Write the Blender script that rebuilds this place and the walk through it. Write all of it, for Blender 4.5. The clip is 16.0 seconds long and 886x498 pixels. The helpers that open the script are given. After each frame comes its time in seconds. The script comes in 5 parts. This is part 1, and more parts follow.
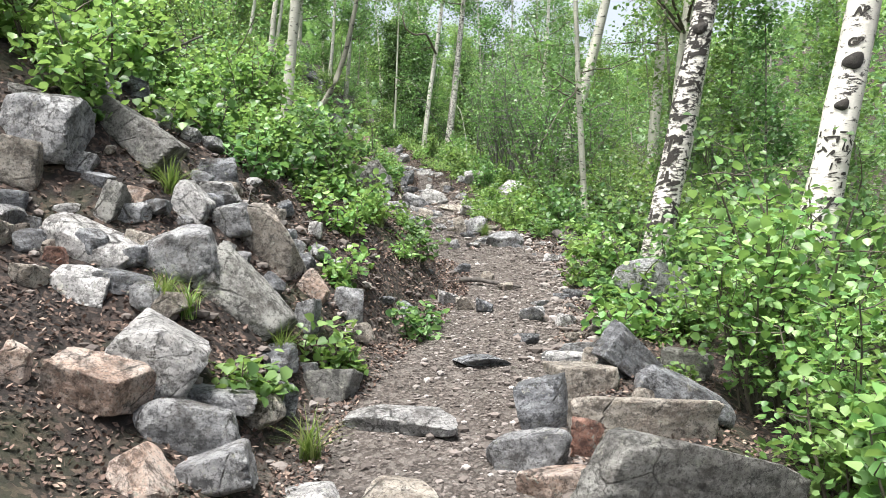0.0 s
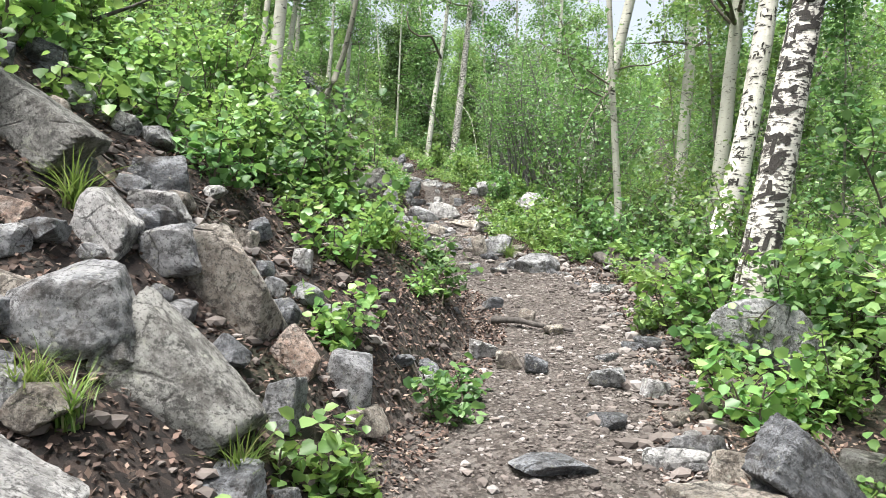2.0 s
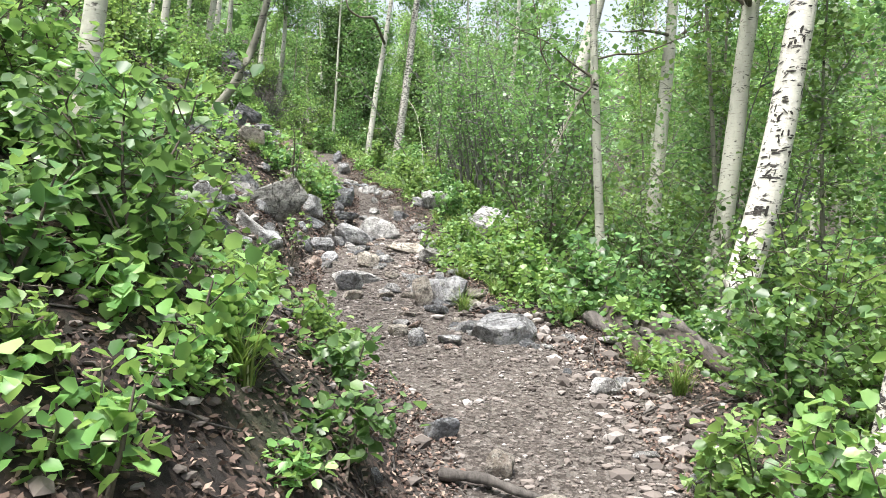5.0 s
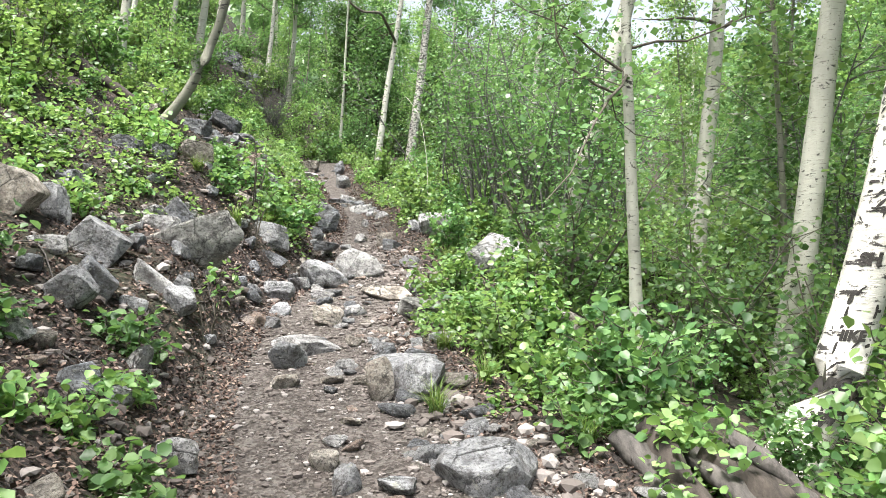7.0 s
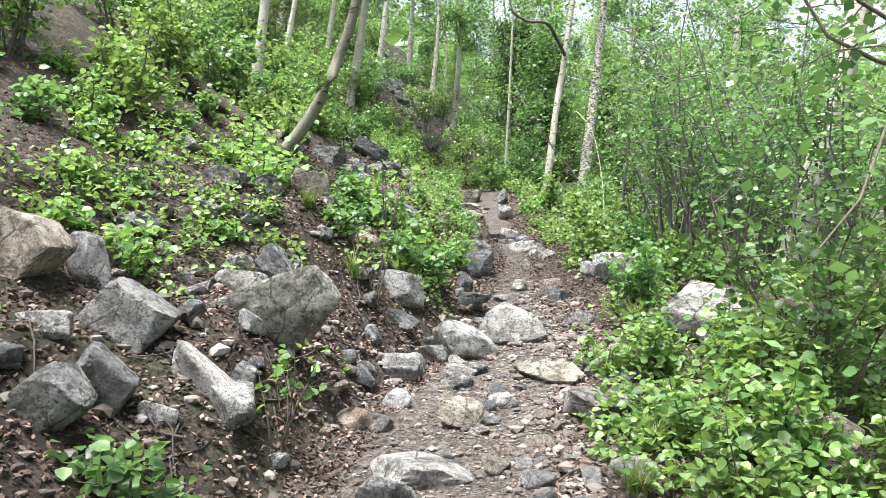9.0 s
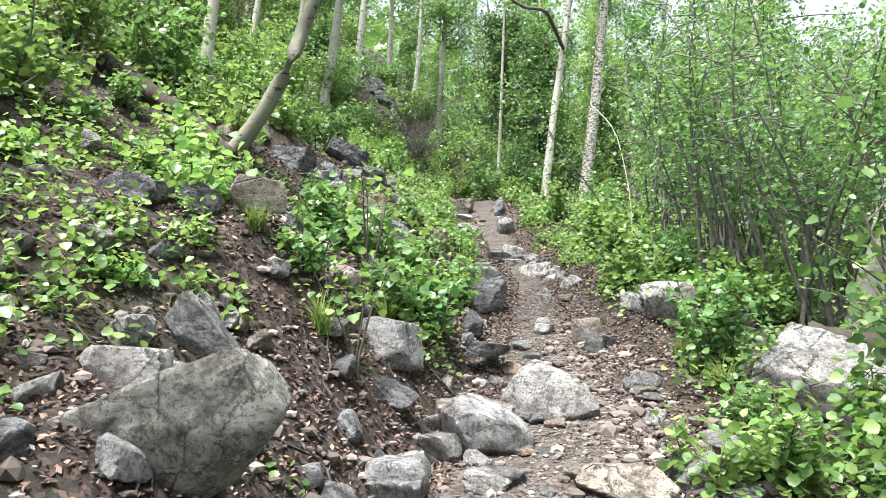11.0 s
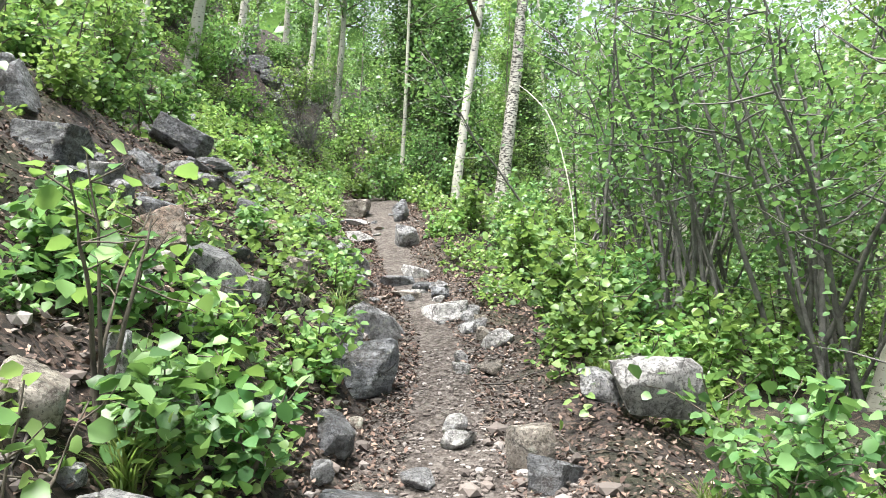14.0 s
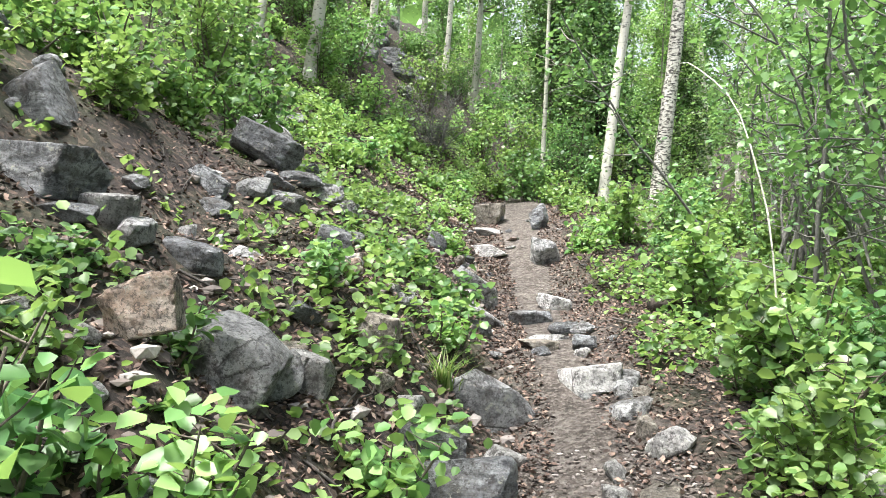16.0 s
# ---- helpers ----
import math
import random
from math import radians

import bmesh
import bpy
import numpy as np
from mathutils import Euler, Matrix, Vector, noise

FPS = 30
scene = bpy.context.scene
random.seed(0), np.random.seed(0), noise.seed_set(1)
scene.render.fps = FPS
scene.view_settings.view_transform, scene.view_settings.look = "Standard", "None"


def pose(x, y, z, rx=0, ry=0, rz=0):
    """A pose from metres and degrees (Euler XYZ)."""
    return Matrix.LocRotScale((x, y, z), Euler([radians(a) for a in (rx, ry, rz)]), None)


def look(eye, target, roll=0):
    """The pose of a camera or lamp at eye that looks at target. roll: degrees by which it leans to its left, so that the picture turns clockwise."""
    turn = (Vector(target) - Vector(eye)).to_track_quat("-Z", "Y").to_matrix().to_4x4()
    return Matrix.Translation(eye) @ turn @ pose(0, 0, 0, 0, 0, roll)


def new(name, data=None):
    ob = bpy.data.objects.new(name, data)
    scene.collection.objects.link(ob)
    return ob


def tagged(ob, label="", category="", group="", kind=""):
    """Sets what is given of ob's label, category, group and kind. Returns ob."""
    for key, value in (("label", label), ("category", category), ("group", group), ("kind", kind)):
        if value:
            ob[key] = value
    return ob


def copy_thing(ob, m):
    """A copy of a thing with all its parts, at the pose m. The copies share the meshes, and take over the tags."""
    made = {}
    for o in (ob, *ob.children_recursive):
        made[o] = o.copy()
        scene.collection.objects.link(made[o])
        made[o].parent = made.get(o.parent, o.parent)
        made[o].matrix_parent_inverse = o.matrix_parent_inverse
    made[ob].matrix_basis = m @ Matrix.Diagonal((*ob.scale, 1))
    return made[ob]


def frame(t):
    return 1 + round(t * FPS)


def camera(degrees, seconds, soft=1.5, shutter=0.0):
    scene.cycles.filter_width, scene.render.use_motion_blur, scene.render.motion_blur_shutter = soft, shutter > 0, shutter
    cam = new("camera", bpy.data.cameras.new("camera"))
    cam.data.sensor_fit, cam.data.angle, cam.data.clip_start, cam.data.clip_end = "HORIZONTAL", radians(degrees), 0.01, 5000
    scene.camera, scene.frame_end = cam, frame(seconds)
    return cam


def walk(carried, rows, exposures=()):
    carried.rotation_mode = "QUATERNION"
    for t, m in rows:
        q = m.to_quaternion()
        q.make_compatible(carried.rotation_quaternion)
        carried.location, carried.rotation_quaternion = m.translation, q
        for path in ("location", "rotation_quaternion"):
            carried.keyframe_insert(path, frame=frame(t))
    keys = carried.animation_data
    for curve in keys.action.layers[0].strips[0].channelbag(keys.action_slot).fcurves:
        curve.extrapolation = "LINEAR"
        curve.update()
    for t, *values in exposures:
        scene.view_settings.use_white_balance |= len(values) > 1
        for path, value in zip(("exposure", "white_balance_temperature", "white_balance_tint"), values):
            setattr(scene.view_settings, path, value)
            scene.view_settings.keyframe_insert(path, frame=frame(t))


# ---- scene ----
cam = camera(61.3, 16.0, soft=0.8)
METRES, EYE, TILT, LEAN, TURN = 13.6, 1.5, 0.0, 0.0, 0.0
ROWS = [
    (0.0, 0.0, 0.0, 0.0, -0.0, 0.0, -0.0),
    (0.5, -0.0028, 0.026, -0.0027, 1.65, 0.47, -0.09),
    (1.0, -0.016, 0.0604, -0.001, 1.85, -0.25, 0.85),
    (1.5, -0.0202, 0.0825, 0.0061, 0.89, 0.18, 0.51),
    (2.0, -0.016, 0.1156, 0.0097, -0.19, 0.96, -0.26),
    (2.5, -0.0184, 0.1396, 0.0163, -1.81, 1.68, -0.91),
    (3.0, -0.0295, 0.1649, 0.0245, -3.45, 1.54, -1.58),
    (3.5, -0.0302, 0.1821, 0.026, -4.73, 0.42, -1.71),
    (4.0, -0.021, 0.2146, 0.0318, -5.89, 0.37, -1.12),
    (6.5, 0.0173, 0.3897, 0.0691, -1.57, 0.56, -1.08),
    (7.0, 0.0323, 0.4227, 0.0762, -1.85, 0.56, -0.87),
    (7.5, 0.0354, 0.4535, 0.0771, 2.62, 0.99, -1.22),
    (8.0, 0.0323, 0.4911, 0.0908, 9.41, 1.66, -1.31),
    (8.5, 0.0356, 0.5269, 0.0924, 11.47, 2.14, -0.71),
    (11.0, -0.0033, 0.6838, 0.112, 9.99, 3.0, -0.04),
    (11.5, -0.0074, 0.7124, 0.1178, 6.31, 2.62, -0.97),
    (12.0, -0.0107, 0.7498, 0.1262, 3.04, 3.62, -1.3),
    (12.5, -0.0261, 0.7783, 0.1302, 2.37, 3.59, -1.03),
    (13.0, -0.028, 0.7977, 0.1381, 1.19, 3.19, -0.77),
    (13.5, -0.0152, 0.8254, 0.1391, 0.68, 3.18, -0.19),
    (14.0, -0.0122, 0.8511, 0.14, 3.0, 2.53, -0.15),
    (14.5, -0.0133, 0.8777, 0.1496, 5.79, 2.23, -1.13),
    (15.0, -0.005, 0.9029, 0.1548, 6.87, 3.02, -1.04),
    (15.5, -0.0067, 0.9231, 0.1575, 8.76, 3.02, -1.35),
    (16.0, -0.0161, 0.948, 0.1643, 14.18, 1.66, -0.19),
]
walk(cam, [(t, pose(0, 0, EYE, TILT, LEAN, TURN) @ pose(METRES * x, METRES * y, METRES * z, 90 + pitch, roll, yaw)) for t, x, y, z, yaw, pitch, roll in ROWS],
     exposures=((0.0, 1.62), (3.0, 1.7), (6.5, 1.84), (9.0, 1.94), (12.5, 2.02), (16.0, 2.14)))

# ---- world, sun, exposure ----
world = bpy.data.worlds.new("overcast_sky")
scene.world = world
world.use_nodes = True
wn, wl = world.node_tree.nodes, world.node_tree.links
sky = wn.new("ShaderNodeTexSky")
sky.sky_type = "NISHITA"
sky.sun_disc = False
sky.sun_elevation, sky.sun_rotation = radians(62), radians(236)
sky.air_density, sky.dust_density = 1.0, 4.0
pale = wn.new("ShaderNodeHueSaturation")
pale.inputs["Saturation"].default_value = 0.42
wl.new(sky.outputs[0], pale.inputs["Color"])
wl.new(pale.outputs[0], wn["Background"].inputs["Color"])
wn["Background"].inputs["Strength"].default_value = 0.1
sun = new("sun", bpy.data.lights.new("sun", "SUN"))
sun.data.energy, sun.data.angle, sun.data.color = 3.3, radians(20), (1.0, 0.97, 0.92)
sun.matrix_world = look((-2.5, -4, 18), (0, 0, 0))


# ---- materials ----
def material(name):
    m = bpy.data.materials.new(name)
    m.use_nodes = True
    nt = m.node_tree
    return m, nt, nt.nodes, nt.links, nt.nodes["Principled BSDF"]


def noise_node(n, l, coord, scale, detail=6.0, rough=0.6, stretch=None):
    tex = n.new("ShaderNodeTexNoise")
    tex.inputs["Scale"].default_value, tex.inputs["Detail"].default_value = scale, detail
    tex.inputs["Roughness"].default_value = rough
    if stretch:
        mp = n.new("ShaderNodeMapping")
        mp.inputs["Scale"].default_value = stretch
        l.new(coord, mp.inputs["Vector"])
        coord = mp.outputs[0]
    l.new(coord, tex.inputs["Vector"])
    return tex.outputs["Fac"]


def ramp(n, l, fac, stops):
    r = n.new("ShaderNodeValToRGB")
    while len(r.color_ramp.elements) < len(stops):
        r.color_ramp.elements.new(0.5)
    for e, (p, c) in zip(r.color_ramp.elements, stops):
        e.position, e.color = p, (*c, 1) if len(c) == 3 else c
    l.new(fac, r.inputs[0])
    return r.outputs[0]


def grey(v):
    return (v, v, v)


def mix(n, l, fac, a, b, mode="MIX"):
    m = n.new("ShaderNodeMix")
    m.data_type, m.blend_type = "RGBA", mode
    for sock, v in ((m.inputs[0], fac), (m.inputs[6], a), (m.inputs[7], b)):
        if isinstance(v, (int, float)):
            sock.default_value = v
        elif isinstance(v, tuple):
            sock.default_value = (*v, 1)
        else:
            l.new(v, sock)
    return m.outputs[2]


def bump(n, l, bsdf, height, strength, distance):
    b = n.new("ShaderNodeBump")
    b.inputs["Strength"].default_value, b.inputs["Distance"].default_value = strength, distance
    l.new(height, b.inputs["Height"])
    l.new(b.outputs[0], bsdf.inputs["Normal"])


def rock_material(name, dark, mid, light, speck, lichen=0.35, banded=False):
    m, nt, n, l, bsdf = material(name)
    co, info = n.new("ShaderNodeTexCoord").outputs["Object"], n.new("ShaderNodeObjectInfo")
    shift = n.new("ShaderNodeVectorMath")
    shift.operation = "MULTIPLY_ADD"
    shift.inputs[1].default_value = (1, 1, 1)
    l.new(co, shift.inputs[0])
    ten = n.new("ShaderNodeMath")
    ten.operation, ten.inputs[1].default_value = "MULTIPLY", 40.0
    l.new(info.outputs["Random"], ten.inputs[0])
    l.new(ten.outputs[0], shift.inputs[2])
    co = shift.outputs[0]
    big = noise_node(n, l, co, 5.0, 9, 0.72, (1, 1, 5) if banded else (1, 1, 1.6))
    col = ramp(n, l, big, [(0.40, dark), (0.49, mid), (0.58, light)])
    fine = noise_node(n, l, co, 38, 6, 0.75)
    col = mix(n, l, ramp(n, l, fine, [(0.46, grey(0)), (0.62, grey(0.6))]), col, speck)
    grain = noise_node(n, l, co, 75, 5, 0.75)
    col = mix(n, l, ramp(n, l, grain, [(0.53, grey(0)), (0.60, grey(0.7))]), col, (0.05, 0.047, 0.045))
    stain = noise_node(n, l, co, 14, 9, 0.78)
    col = mix(n, l, ramp(n, l, stain, [(0.51, grey(0)), (0.60, grey(0.9))]), col, tuple(c * 0.4 for c in dark))
    lich = noise_node(n, l, co, 19, 9, 0.78, (1.0, 1.1, 0.9))
    col = mix(n, l, ramp(n, l, lich, [(0.60 - 0.10 * lichen, grey(0)), (0.63, grey(0.9))]), col, (0.46, 0.465, 0.40))
    soil = noise_node(n, l, co, 5, 9, 0.75)
    col = mix(n, l, ramp(n, l, soil, [(0.50, grey(0)), (0.66, grey(0.85))]), col, (0.062, 0.05, 0.041))
    warp = n.new("ShaderNodeVectorMath")
    warp.operation = "MULTIPLY_ADD"
    warp.inputs[1].default_value = (0.16, 0.16, 0.16)
    l.new(stain, warp.inputs[0])
    l.new(co, warp.inputs[2])
    crack = n.new("ShaderNodeTexVoronoi")
    crack.feature = "DISTANCE_TO_EDGE"
    crack.inputs["Scale"].default_value = 5.5
    if banded:
        flat = n.new("ShaderNodeMapping")
        flat.inputs["Scale"].default_value = (0.6, 0.6, 3.4)
        l.new(warp.outputs[0], flat.inputs["Vector"])
        l.new(flat.outputs[0], crack.inputs["Vector"])
    else:
        l.new(warp.outputs[0], crack.inputs["Vector"])
    line = ramp(n, l, crack.outputs["Distance"], [(0.0, grey(1)), (0.028, grey(0))])
    gate = ramp(n, l, big, [(0.44, grey(0)), (0.5, grey(0.85))])
    split = mix(n, l, 1.0, line, gate, "MULTIPLY")
    col = mix(n, l, split, col, (0.035, 0.031, 0.028))
    hsv = n.new("ShaderNodeHueSaturation")
    l.new(col, hsv.inputs["Color"])
    vary = n.new("ShaderNodeMapRange")
    vary.inputs[3].default_value, vary.inputs[4].default_value = 0.82, 1.22
    l.new(info.outputs["Random"], vary.inputs[0])
    l.new(vary.outputs[0], hsv.inputs["Value"])
    l.new(hsv.outputs[0], bsdf.inputs["Base Color"])
    bsdf.inputs["Roughness"].default_value = 0.78
    wob = noise_node(n, l, co, 18, 12, 0.76)
    relief = mix(n, l, split, wob, (0.0, 0.0, 0.0))
    bump(n, l, bsdf, relief, 1.0, 0.07)
    return m


ROCK = {
    "grey": rock_material("grey_granite", (0.19, 0.195, 0.205), (0.36, 0.365, 0.38), (0.52, 0.525, 0.535), (0.50, 0.50, 0.51), 0.2),
    "pale": rock_material("pale_granite", (0.32, 0.315, 0.315), (0.52, 0.515, 0.51), (0.66, 0.655, 0.65), (0.62, 0.60, 0.59), 0.15),
    "pink": rock_material("pink_granite", (0.33, 0.22, 0.17), (0.54, 0.39, 0.31), (0.64, 0.54, 0.48), (0.60, 0.51, 0.45), 0.1),
    "tan": rock_material("tan_granite", (0.24, 0.20, 0.165), (0.42, 0.37, 0.31), (0.56, 0.51, 0.45), (0.53, 0.49, 0.44), 0.25),
    "slate": rock_material("dark_schist", (0.09, 0.097, 0.11), (0.20, 0.21, 0.23), (0.38, 0.395, 0.42), (0.32, 0.33, 0.35), 0.05, True),
    "lichen": rock_material("lichened_granite", (0.15, 0.148, 0.138), (0.29, 0.288, 0.268), (0.44, 0.438, 0.41), (0.40, 0.385, 0.37), 0.42),
    "red": rock_material("red_granite", (0.23, 0.10, 0.07), (0.40, 0.19, 0.13), (0.52, 0.30, 0.23), (0.48, 0.32, 0.27), 0.05),
}


def cells(n, l, coord, scale, stretch=(1, 1, 1)):
    mp = n.new("ShaderNodeMapping")
    mp.inputs["Scale"].default_value = stretch
    l.new(coord, mp.inputs["Vector"])
    v = n.new("ShaderNodeTexVoronoi")
    v.inputs["Scale"].default_value = scale
    l.new(mp.outputs[0], v.inputs["Vector"])
    return v.outputs["Color"], v.outputs["Distance"]


def ground_material():
    m, nt, n, l, bsdf = material("trail_soil_and_litter")
    co = n.new("ShaderNodeTexCoord").outputs["Object"]
    at = n.new("ShaderNodeAttribute")
    at.attribute_name = "trail"
    big, mid, fine = noise_node(n, l, co, 1.1, 7, 0.7), noise_node(n, l, co, 6, 9, 0.75), noise_node(n, l, co, 50, 7, 0.8)
    grit_c, grit_d = cells(n, l, co, 85)
    peb_c, peb_d = cells(n, l, co, 36)
    flake_c, flake_d = cells(n, l, co, 34, (1.0, 1.6, 1.2))
    path = ramp(n, l, mid, [(0.33, (0.022, 0.017, 0.014)), (0.5, (0.055, 0.044, 0.038)), (0.66, (0.108, 0.092, 0.082))])
    path = mix(n, l, ramp(n, l, grit_c, [(0.5, grey(0)), (0.8, grey(0.75))]), path, (0.165, 0.143, 0.128))
    path = mix(n, l, ramp(n, l, peb_c, [(0.60, grey(0)), (0.72, grey(0.6))]), path, (0.19, 0.171, 0.156))
    path = mix(n, l, ramp(n, l, fine, [(0.35, grey(0.7)), (0.5, grey(0))]), path, (0.022, 0.017, 0.014))
    litter = ramp(n, l, flake_c, [(0.15, (0.008, 0.006, 0.005)), (0.42, (0.018, 0.0125, 0.0105)), (0.62, (0.04, 0.026, 0.021)), (0.85, (0.14, 0.094, 0.074))])
    litter = mix(n, l, ramp(n, l, mid, [(0.40, grey(0.75)), (0.58, grey(0))]), litter, (0.012, 0.009, 0.0075))
    litter = mix(n, l, ramp(n, l, fine, [(0.58, grey(0)), (0.70, grey(0.45))]), litter, (0.10, 0.068, 0.054))
    litter = mix(n, l, ramp(n, l, big, [(0.48, grey(0)), (0.66, grey(0.4))]), litter, (0.05, 0.07, 0.025))
    add = n.new("ShaderNodeMath")
    add.operation = "MULTIPLY_ADD"
    add.inputs[1].default_value, add.inputs[2].default_value = 1.3, -0.65
    l.new(mid, add.inputs[0])
    total = n.new("ShaderNodeMath")
    total.use_clamp = True
    l.new(add.outputs[0], total.inputs[0])
    l.new(at.outputs["Fac"], total.inputs[1])
    l.new(mix(n, l, total.outputs[0], litter, path), bsdf.inputs["Base Color"])
    bsdf.inputs["Roughness"].default_value = 0.92
    rough = noise_node(n, l, co, 20, 12, 0.8)
    lumps = mix(n, l, 0.45, mix(n, l, total.outputs[0], flake_c, peb_d), rough)
    bump(n, l, bsdf, lumps, 1.0, 0.05)
    return m


def pebble_material(name, stops):
    m, nt, n, l, bsdf = material(name)
    geo = n.new("ShaderNodeNewGeometry")
    co = n.new("ShaderNodeTexCoord").outputs["Object"]
    col = ramp(n, l, geo.outputs["Random Per Island"], stops)
    col = mix(n, l, ramp(n, l, noise_node(n, l, co, 90, 5, 0.7), [(0.4, grey(0)), (0.7, grey(0.5))]), col, (0.11, 0.09, 0.075))
    l.new(col, bsdf.inputs["Base Color"])
    bsdf.inputs["Roughness"].default_value = 0.88
    return m


def leaf_material(name, dark, mid, light, glow):
    m, nt, n, l, bsdf = material(name)
    geo, info = n.new("ShaderNodeNewGeometry"), n.new("ShaderNodeObjectInfo")
    col = ramp(n, l, geo.outputs["Random Per Island"], [(0.0, dark), (0.5, mid), (1.0, light)])
    hsv = n.new("ShaderNodeHueSaturation")
    l.new(col, hsv.inputs["Color"])
    for sock, a, b in (("Value", 0.75, 1.25), ("Hue", 0.488, 0.512)):
        vary = n.new("ShaderNodeMapRange")
        vary.inputs[3].default_value, vary.inputs[4].default_value = a, b
        l.new(info.outputs["Random"], vary.inputs[0])
        l.new(vary.outputs[0], hsv.inputs[sock])
    l.new(hsv.outputs[0], bsdf.inputs["Base Color"])
    bsdf.inputs["Roughness"].default_value = 0.42
    bsdf.inputs["Specular IOR Level"].default_value = 0.5
    tr = n.new("ShaderNodeBsdfTranslucent")
    l.new(mix(n, l, 0.55, hsv.outputs[0], glow), tr.inputs["Color"])
    ms = n.new("ShaderNodeMixShader")
    ms.inputs[0].default_value = 0.4
    l.new(bsdf.outputs[0], ms.inputs[1])
    l.new(tr.outputs[0], ms.inputs[2])
    l.new(ms.outputs[0], n["Material Output"].inputs["Surface"])
    return m


def bark_material(name, base, scar_amount, scar_fine, scale=9):
    m, nt, n, l, bsdf = material(name)
    co = n.new("ShaderNodeTexCoord").outputs["Object"]
    tone = noise_node(n, l, co, 2.5, 6, 0.6, (1, 1, 0.5))
    col = ramp(n, l, tone, [(0.3, tuple(c * 0.62 for c in base)), (0.55, base), (0.75, tuple(min(0.8, c * 1.15) for c in base))])
    lent = noise_node(n, l, co, 26, 4, 0.6, (0.5, 0.5, 3.2))
    col = mix(n, l, ramp(n, l, lent, [(0.60, grey(0)), (0.68, grey(0.7))]), col, (0.10, 0.085, 0.07))
    patch = noise_node(n, l, co, scale, 9, 0.7, (0.55, 0.55, 1.9))
    edge = 0.66 - 0.17 * scar_amount
    scars = ramp(n, l, patch, [(edge, grey(0)), (edge + 0.035, grey(1))])
    col = mix(n, l, scars, col, (0.028, 0.025, 0.023))
    carve = noise_node(n, l, co, 20, 6, 0.6)
    c = 0.655 - 0.12 * scar_fine
    col = mix(n, l, ramp(n, l, carve, [(c, grey(0)), (c + 0.04, grey(0.9))]), col, (0.04, 0.034, 0.03))
    l.new(col, bsdf.inputs["Base Color"])
    bsdf.inputs["Roughness"].default_value = 0.8
    bump(n, l, bsdf, patch, 0.6, 0.02)
    return m


def wood_material(name, dark, light):
    m, nt, n, l, bsdf = material(name)
    co = n.new("ShaderNodeTexCoord").outputs["Object"]
    grain = noise_node(n, l, co, 22, 9, 0.75, (1, 0.3, 0.4))
    l.new(ramp(n, l, grain, [(0.32, dark), (0.68, light)]), bsdf.inputs["Base Color"])
    bsdf.inputs["Roughness"].default_value = 0.9
    bump(n, l, bsdf, grain, 0.8, 0.02)
    return m


GROUND = ground_material()
GRAVEL = pebble_material("trail_gravel", [(0.0, (0.055, 0.046, 0.042)), (0.4, (0.105, 0.09, 0.083)), (0.7, (0.165, 0.14, 0.128)), (0.9, (0.24, 0.222, 0.212)), (1.0, (0.42, 0.39, 0.37))])
LITTER = pebble_material("dry_leaf_litter", [(0.0, (0.02, 0.013, 0.011)), (0.4, (0.07, 0.043, 0.034)), (0.75, (0.165, 0.105, 0.083)), (1.0, (0.33, 0.25, 0.2))])
LEAF = leaf_material("aspen_leaf", (0.028, 0.08, 0.026), (0.085, 0.185, 0.062), (0.22, 0.36, 0.145), (0.25, 0.44, 0.105))
LEAF_BRIGHT = leaf_material("young_shrub_leaf", (0.045, 0.11, 0.03), (0.125, 0.255, 0.072), (0.30, 0.45, 0.165), (0.36, 0.53, 0.12))
# darker copy of the leaf: shade between the trees put into its colour
LEAF_SHADED = leaf_material("painted_shade_leaf", (0.018, 0.05, 0.018), (0.042, 0.1, 0.032), (0.09, 0.175, 0.058), (0.12, 0.22, 0.05))
GRASS = leaf_material("grass_blade", (0.07, 0.14, 0.03), (0.13, 0.21, 0.05), (0.24, 0.25, 0.10), (0.22, 0.34, 0.06))
BARK_CLEAN = bark_material("pale_aspen_bark", (0.46, 0.455, 0.39), 0.42, 0.3)
BARK_WHITE = bark_material("white_aspen_bark", (0.62, 0.60, 0.54), 0.5, 0.45)
BARK_SCARRED = bark_material("scarred_aspen_bark", (0.58, 0.56, 0.51), 0.86, 0.85, 22)
BARK_THIN = bark_material("grey_green_stem_bark", (0.2, 0.2, 0.155), 0.45, 0.3)
TWIG = wood_material("twig_bark", (0.055, 0.045, 0.035), (0.16, 0.14, 0.11))
STEM_GREY = wood_material("grey_willow_bark", (0.06, 0.057, 0.053), (0.21, 0.205, 0.195))
DEADWOOD = wood_material("weathered_grey_wood", (0.014, 0.012, 0.011), (0.13, 0.117, 0.107))
DARKWOOD = wood_material("damp_dark_wood", (0.018, 0.015, 0.012), (0.075, 0.06, 0.05))
CARVED = wood_material("carved_black_bark", (0.012, 0.011, 0.01), (0.04, 0.035, 0.03))


# ---- ground shape ----
def smooth_line(*knots):
    ys = np.arange(-60, 120, 0.1)
    v = np.interp(ys, knots[0::2], knots[1::2])
    k = np.exp(-0.5 * (np.arange(-25, 26) / 4.5) ** 2)
    pad = np.concatenate([np.full(25, v[0]), v, np.full(25, v[-1])])
    v = np.convolve(pad, k / k.sum(), "valid")
    return lambda y: np.interp(y, ys, v)


